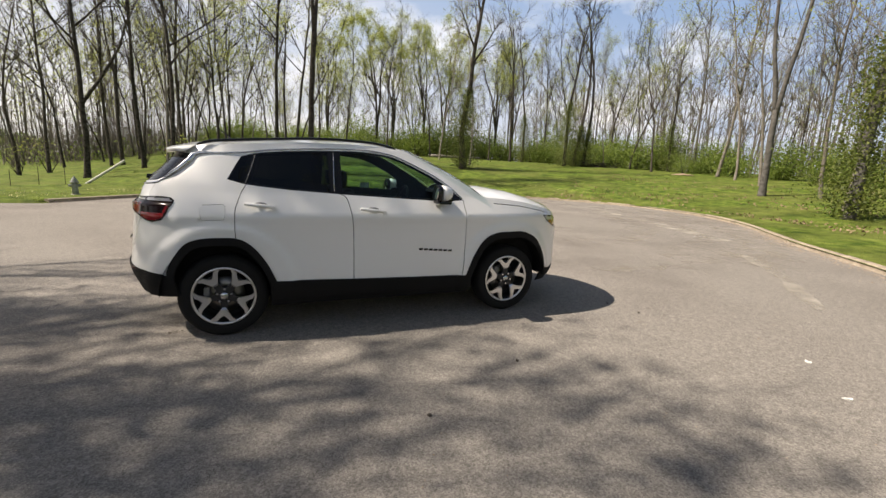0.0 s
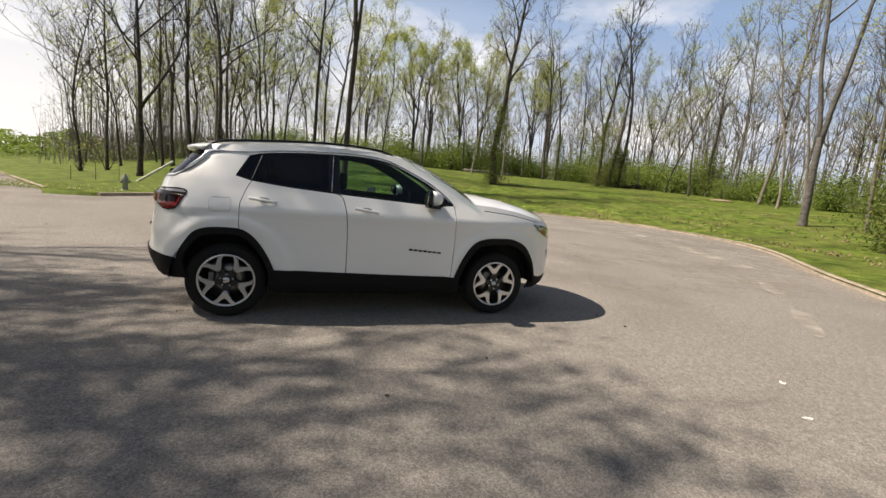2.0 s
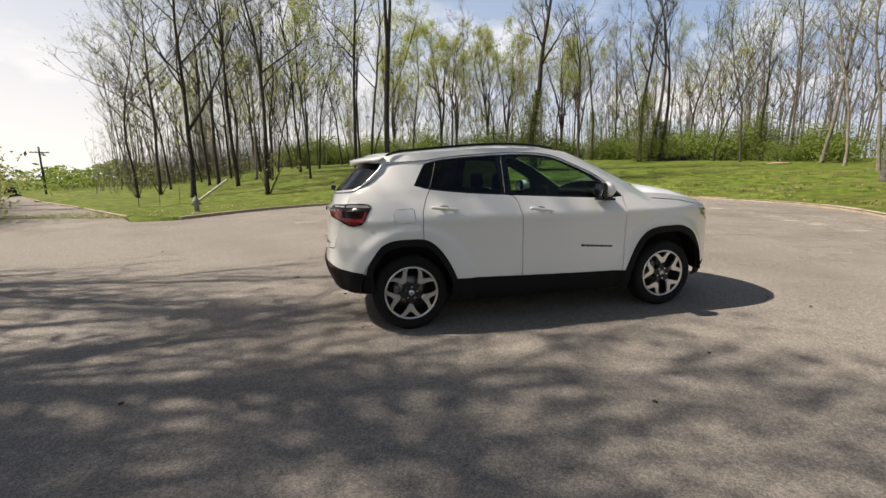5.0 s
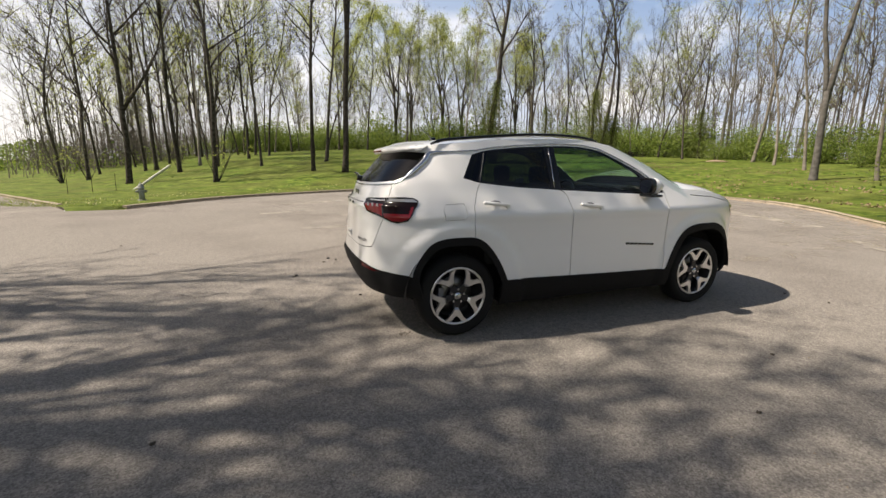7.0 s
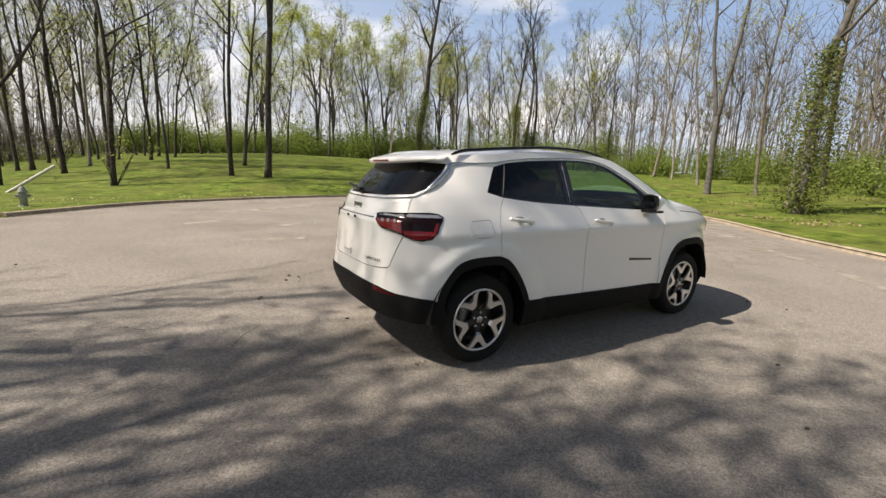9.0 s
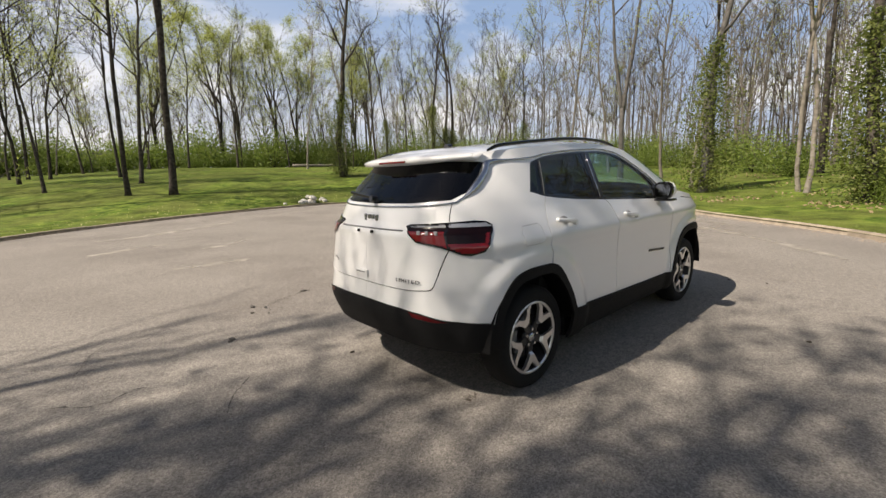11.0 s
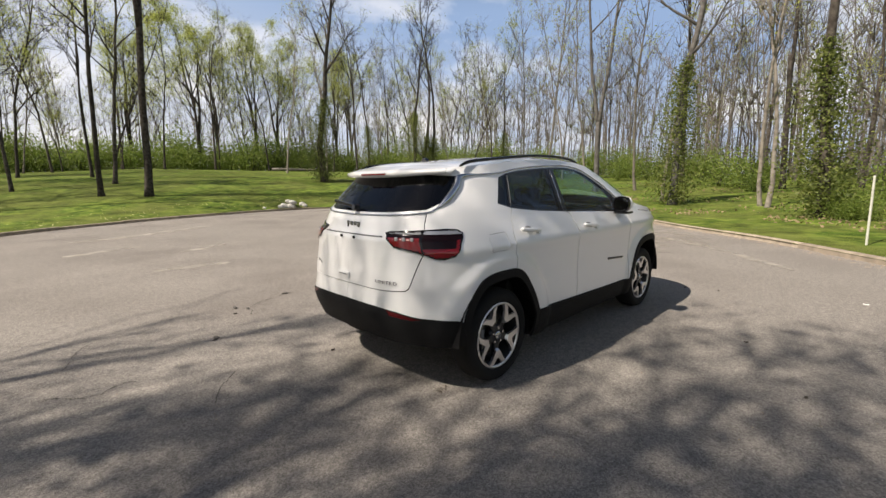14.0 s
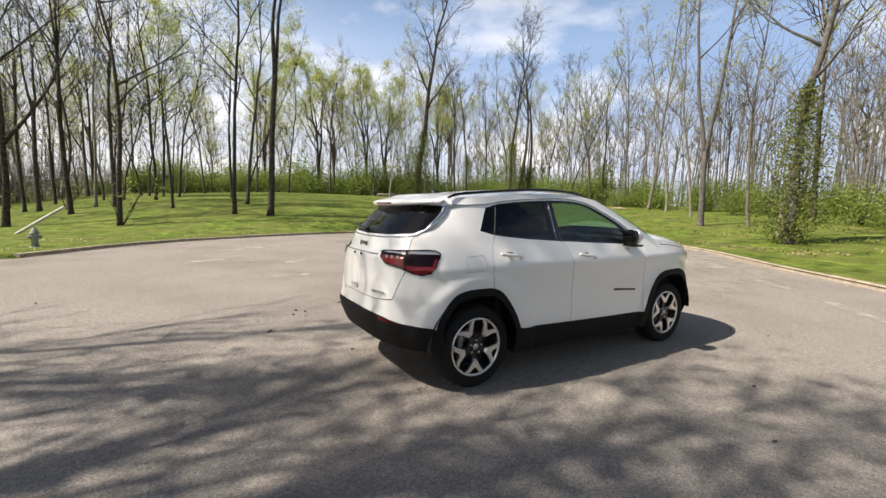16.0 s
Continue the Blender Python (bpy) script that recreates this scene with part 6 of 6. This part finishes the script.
# loose crumbs of broken asphalt beside the cracks
for k, (x, y, size) in enumerate(((-2.03, 2.55, 0.045), (-1.93, 2.42, 0.035), (-2.52, 1.63, 0.04), (-2.55, 1.58, 0.025), (-1.31, 2.77, 0.045), (-1.98, 2.18, 0.02))):
    rng = random.Random(200 + k)
    bm = build_stone(rng, size * 0.6)
    ob = tagged(part("asphalt_crumb", bm, CRUMB, None), "dark broken crumb of asphalt beside a crack", "rubble", "crumbs of broken asphalt")
    ob.matrix_world = pose(x, y, size * 0.2, 0, 0, rng.uniform(0, 180)) @ Matrix.Diagonal((1.6, 0.8, 0.7, 1))
# broad dusty arcs left by turning cars
for k, (rad, a0, a1, w) in enumerate(((9.2, -75, 40, 0.6), (7.8, -80, 10, 0.4), (6.4, -84, -5, 0.5), (10.4, -50, 95, 0.5), (4.4, -120, -60, 0.35), (8.6, -96, -30, 0.25))):
    line = [(CEN[0] + rad * math.cos(radians(a)), CEN[1] + rad * math.sin(radians(a))) for a in np.linspace(a0, a1, 9)]
    ribbon("dusty_arc", line, w, SWEEP, "pale dusty arc worn by turning cars", 0.8, 60 + k, 0.0012 + 0.0003 * k)
for k, (x, y, w) in enumerate(STAINS):
    ribbon("stain", [(x - w, y), (x, y + 0.01), (x + w, y - 0.01)], w * 0.9, STAIN, "small brown stain on the asphalt", 0.5, 80 + k, 0.0046)


def flake(name, x, y, size, material, label, category, seed):
    rng = random.Random(seed)
    bm = bmesh.new()
    ring = [bm.verts.new((size * rng.uniform(0.6, 1.1) * math.cos(a), size * 0.55 * rng.uniform(0.6, 1.1) * math.sin(a), rng.uniform(0.002, 0.014))) for a in np.linspace(0, 6.28, 9)[:-1]]
    low = [bm.verts.new((q.co.x * 0.95, q.co.y * 0.95, -0.002)) for q in ring]
    bm.faces.new(ring)
    for i in range(8):
        bm.faces.new((ring[i], low[i], low[(i + 1) % 8], ring[(i + 1) % 8]))
    ob = tagged(part(name, bm, material, None), label, category)
    ob.matrix_world = pose(x, y, 0.003, 0, 0, rng.uniform(0, 360))


flake("paper_scrap", 3.17, -2.74, 0.034, PAPER, "crumpled white paper scrap on the asphalt", "litter", 1)
flake("paper_scrap", 2.72, -3.22, 0.034, PAPER, "flattened white paper scrap on the asphalt", "litter", 2)
for k, (x, y) in enumerate(((-2.11, 2.30), (2.66, -0.97), (2.75, -1.35), (-0.12, -2.5), (-3.34, -1.63), (-5.2, 4.6), (0.8, -2.0), (-1.9, 0.55))):
    flake("dead_leaf", x, y, 0.02, BARK, "dark dead leaf lying on the asphalt", "leaf", 10 + k)


def scatter_debris():
    """Grit and leaf litter washed against the kerb and loose stones on the paving."""
    rng = random.Random(8)
    m = Mesh()
    arc = [Vector((p[0], p[1])) for p in ARC[:-10]]
    for k in range(3800):
        if k % 4:
            i = rng.randrange(30, len(arc) - 1) if k % 3 else rng.randrange(0, len(arc) - 1)
            d = (arc[i + 1] - arc[i]).normalized()
            p = arc[i].lerp(arc[i + 1], rng.random()) - Vector((-d.y, d.x)) * abs(rng.gauss(0, 0.22))
        else:
            p = Vector((rng.uniform(-6, 6), rng.uniform(-5, 6)))
        s = rng.uniform(0.006, 0.02) if k % 4 else rng.uniform(0.003, 0.008)
        a = rng.uniform(0, 6.28)
        v = [(p.x + s * math.cos(a + j * 2.1), p.y + s * math.sin(a + j * 2.1), 0.001) for j in range(3)] + [(p.x, p.y, s * 0.9)]
        m.add(v, ((0, 1, 3), (1, 2, 3), (2, 0, 3)))
    tagged(link("grit", m.v, m.f, mat("grit and leaf litter", (0.24, 0.17, 0.11), 0.95, color2=(0.36, 0.30, 0.24), scale=14)), "brown grit and leaf litter along the kerb", "grit", kind="stuff")


scatter_debris()


def scatter_grass():
    """Blades and tufts over the near lawn, and small pale flowers."""
    rng = random.Random(4)
    m, fl = Mesh(), Mesh()
    arc = [Vector((p[0], p[1])) for p in list(ARC[:-10])]
    for k in range(60000):
        i = rng.randrange(0, len(arc) - 1)
        d = (arc[i + 1] - arc[i]).normalized()
        off = 0.17 + (rng.random() ** 1.8) * 9.0
        p = arc[i].lerp(arc[i + 1], rng.random()) + Vector((-d.y, d.x)) * off
        z = land(p.x, p.y) + 0.05
        h, a = rng.uniform(0.04, 0.09), rng.uniform(0, 6.28)
        w = 0.008
        c, s = math.cos(a), math.sin(a)
        m.add(((p.x - w * c, p.y - w * s, z), (p.x + w * c, p.y + w * s, z), (p.x + rng.gauss(0, 0.03), p.y + rng.gauss(0, 0.03), z + h)), ((0, 1, 2),))
    for _ in range(420):
        i = rng.randrange(0, len(arc) // 2)
        d = (arc[i + 1] - arc[i]).normalized()
        p = arc[i] + Vector((-d.y, d.x)) * rng.uniform(0.5, 3.5) + Vector((rng.gauss(0, 0.4), rng.gauss(0, 0.3)))
        leaf_at(fl, rng, Vector((p.x, p.y, land(p.x, p.y) + 0.16)), 0.028)
    tagged(link("grass_blades", m.v, m.f, leaf_mat("grass blades", (0.13, 0.18, 0.03), (0.25, 0.30, 0.07), 0.5)), "spring grass blades along the lawn's edge", "grass", kind="stuff")
    tagged(link("lawn_flowers", fl.v, fl.f, mat("pale yellow petals", (0.75, 0.70, 0.35), 0.8)), "scattered pale yellow flowers in the lawn", "flowers", kind="stuff")


scatter_grass()


def scatter_straw():
    """Last year's leaves and dry straw left lying on the eastern lawn and under the trees there."""
    rng = random.Random(31)
    m = Mesh()
    for _ in range(7000):
        a = rng.uniform(-62, 38)
        r = RAD + 0.5 + rng.random() ** 1.3 * 16
        x, y = CEN[0] + r * math.cos(radians(a)), CEN[1] + r * math.sin(radians(a))
        if noise.noise(Vector((x * 0.35, y * 0.35, 7.0))) + rng.gauss(0, 0.12) < 0.05 or inside(PAVED, x, y):
            continue
        leaf_at(m, rng, Vector((x, y, land(x, y) + 0.125)), rng.uniform(0.03, 0.065))
    tagged(link("leaf_litter", m.v, m.f, mat("dry leaf litter", (0.19, 0.135, 0.075), 0.95, color2=(0.29, 0.22, 0.13), scale=9)), "dry brown leaf litter strewn over the lawn", "leaf litter", kind="stuff")


scatter_straw()
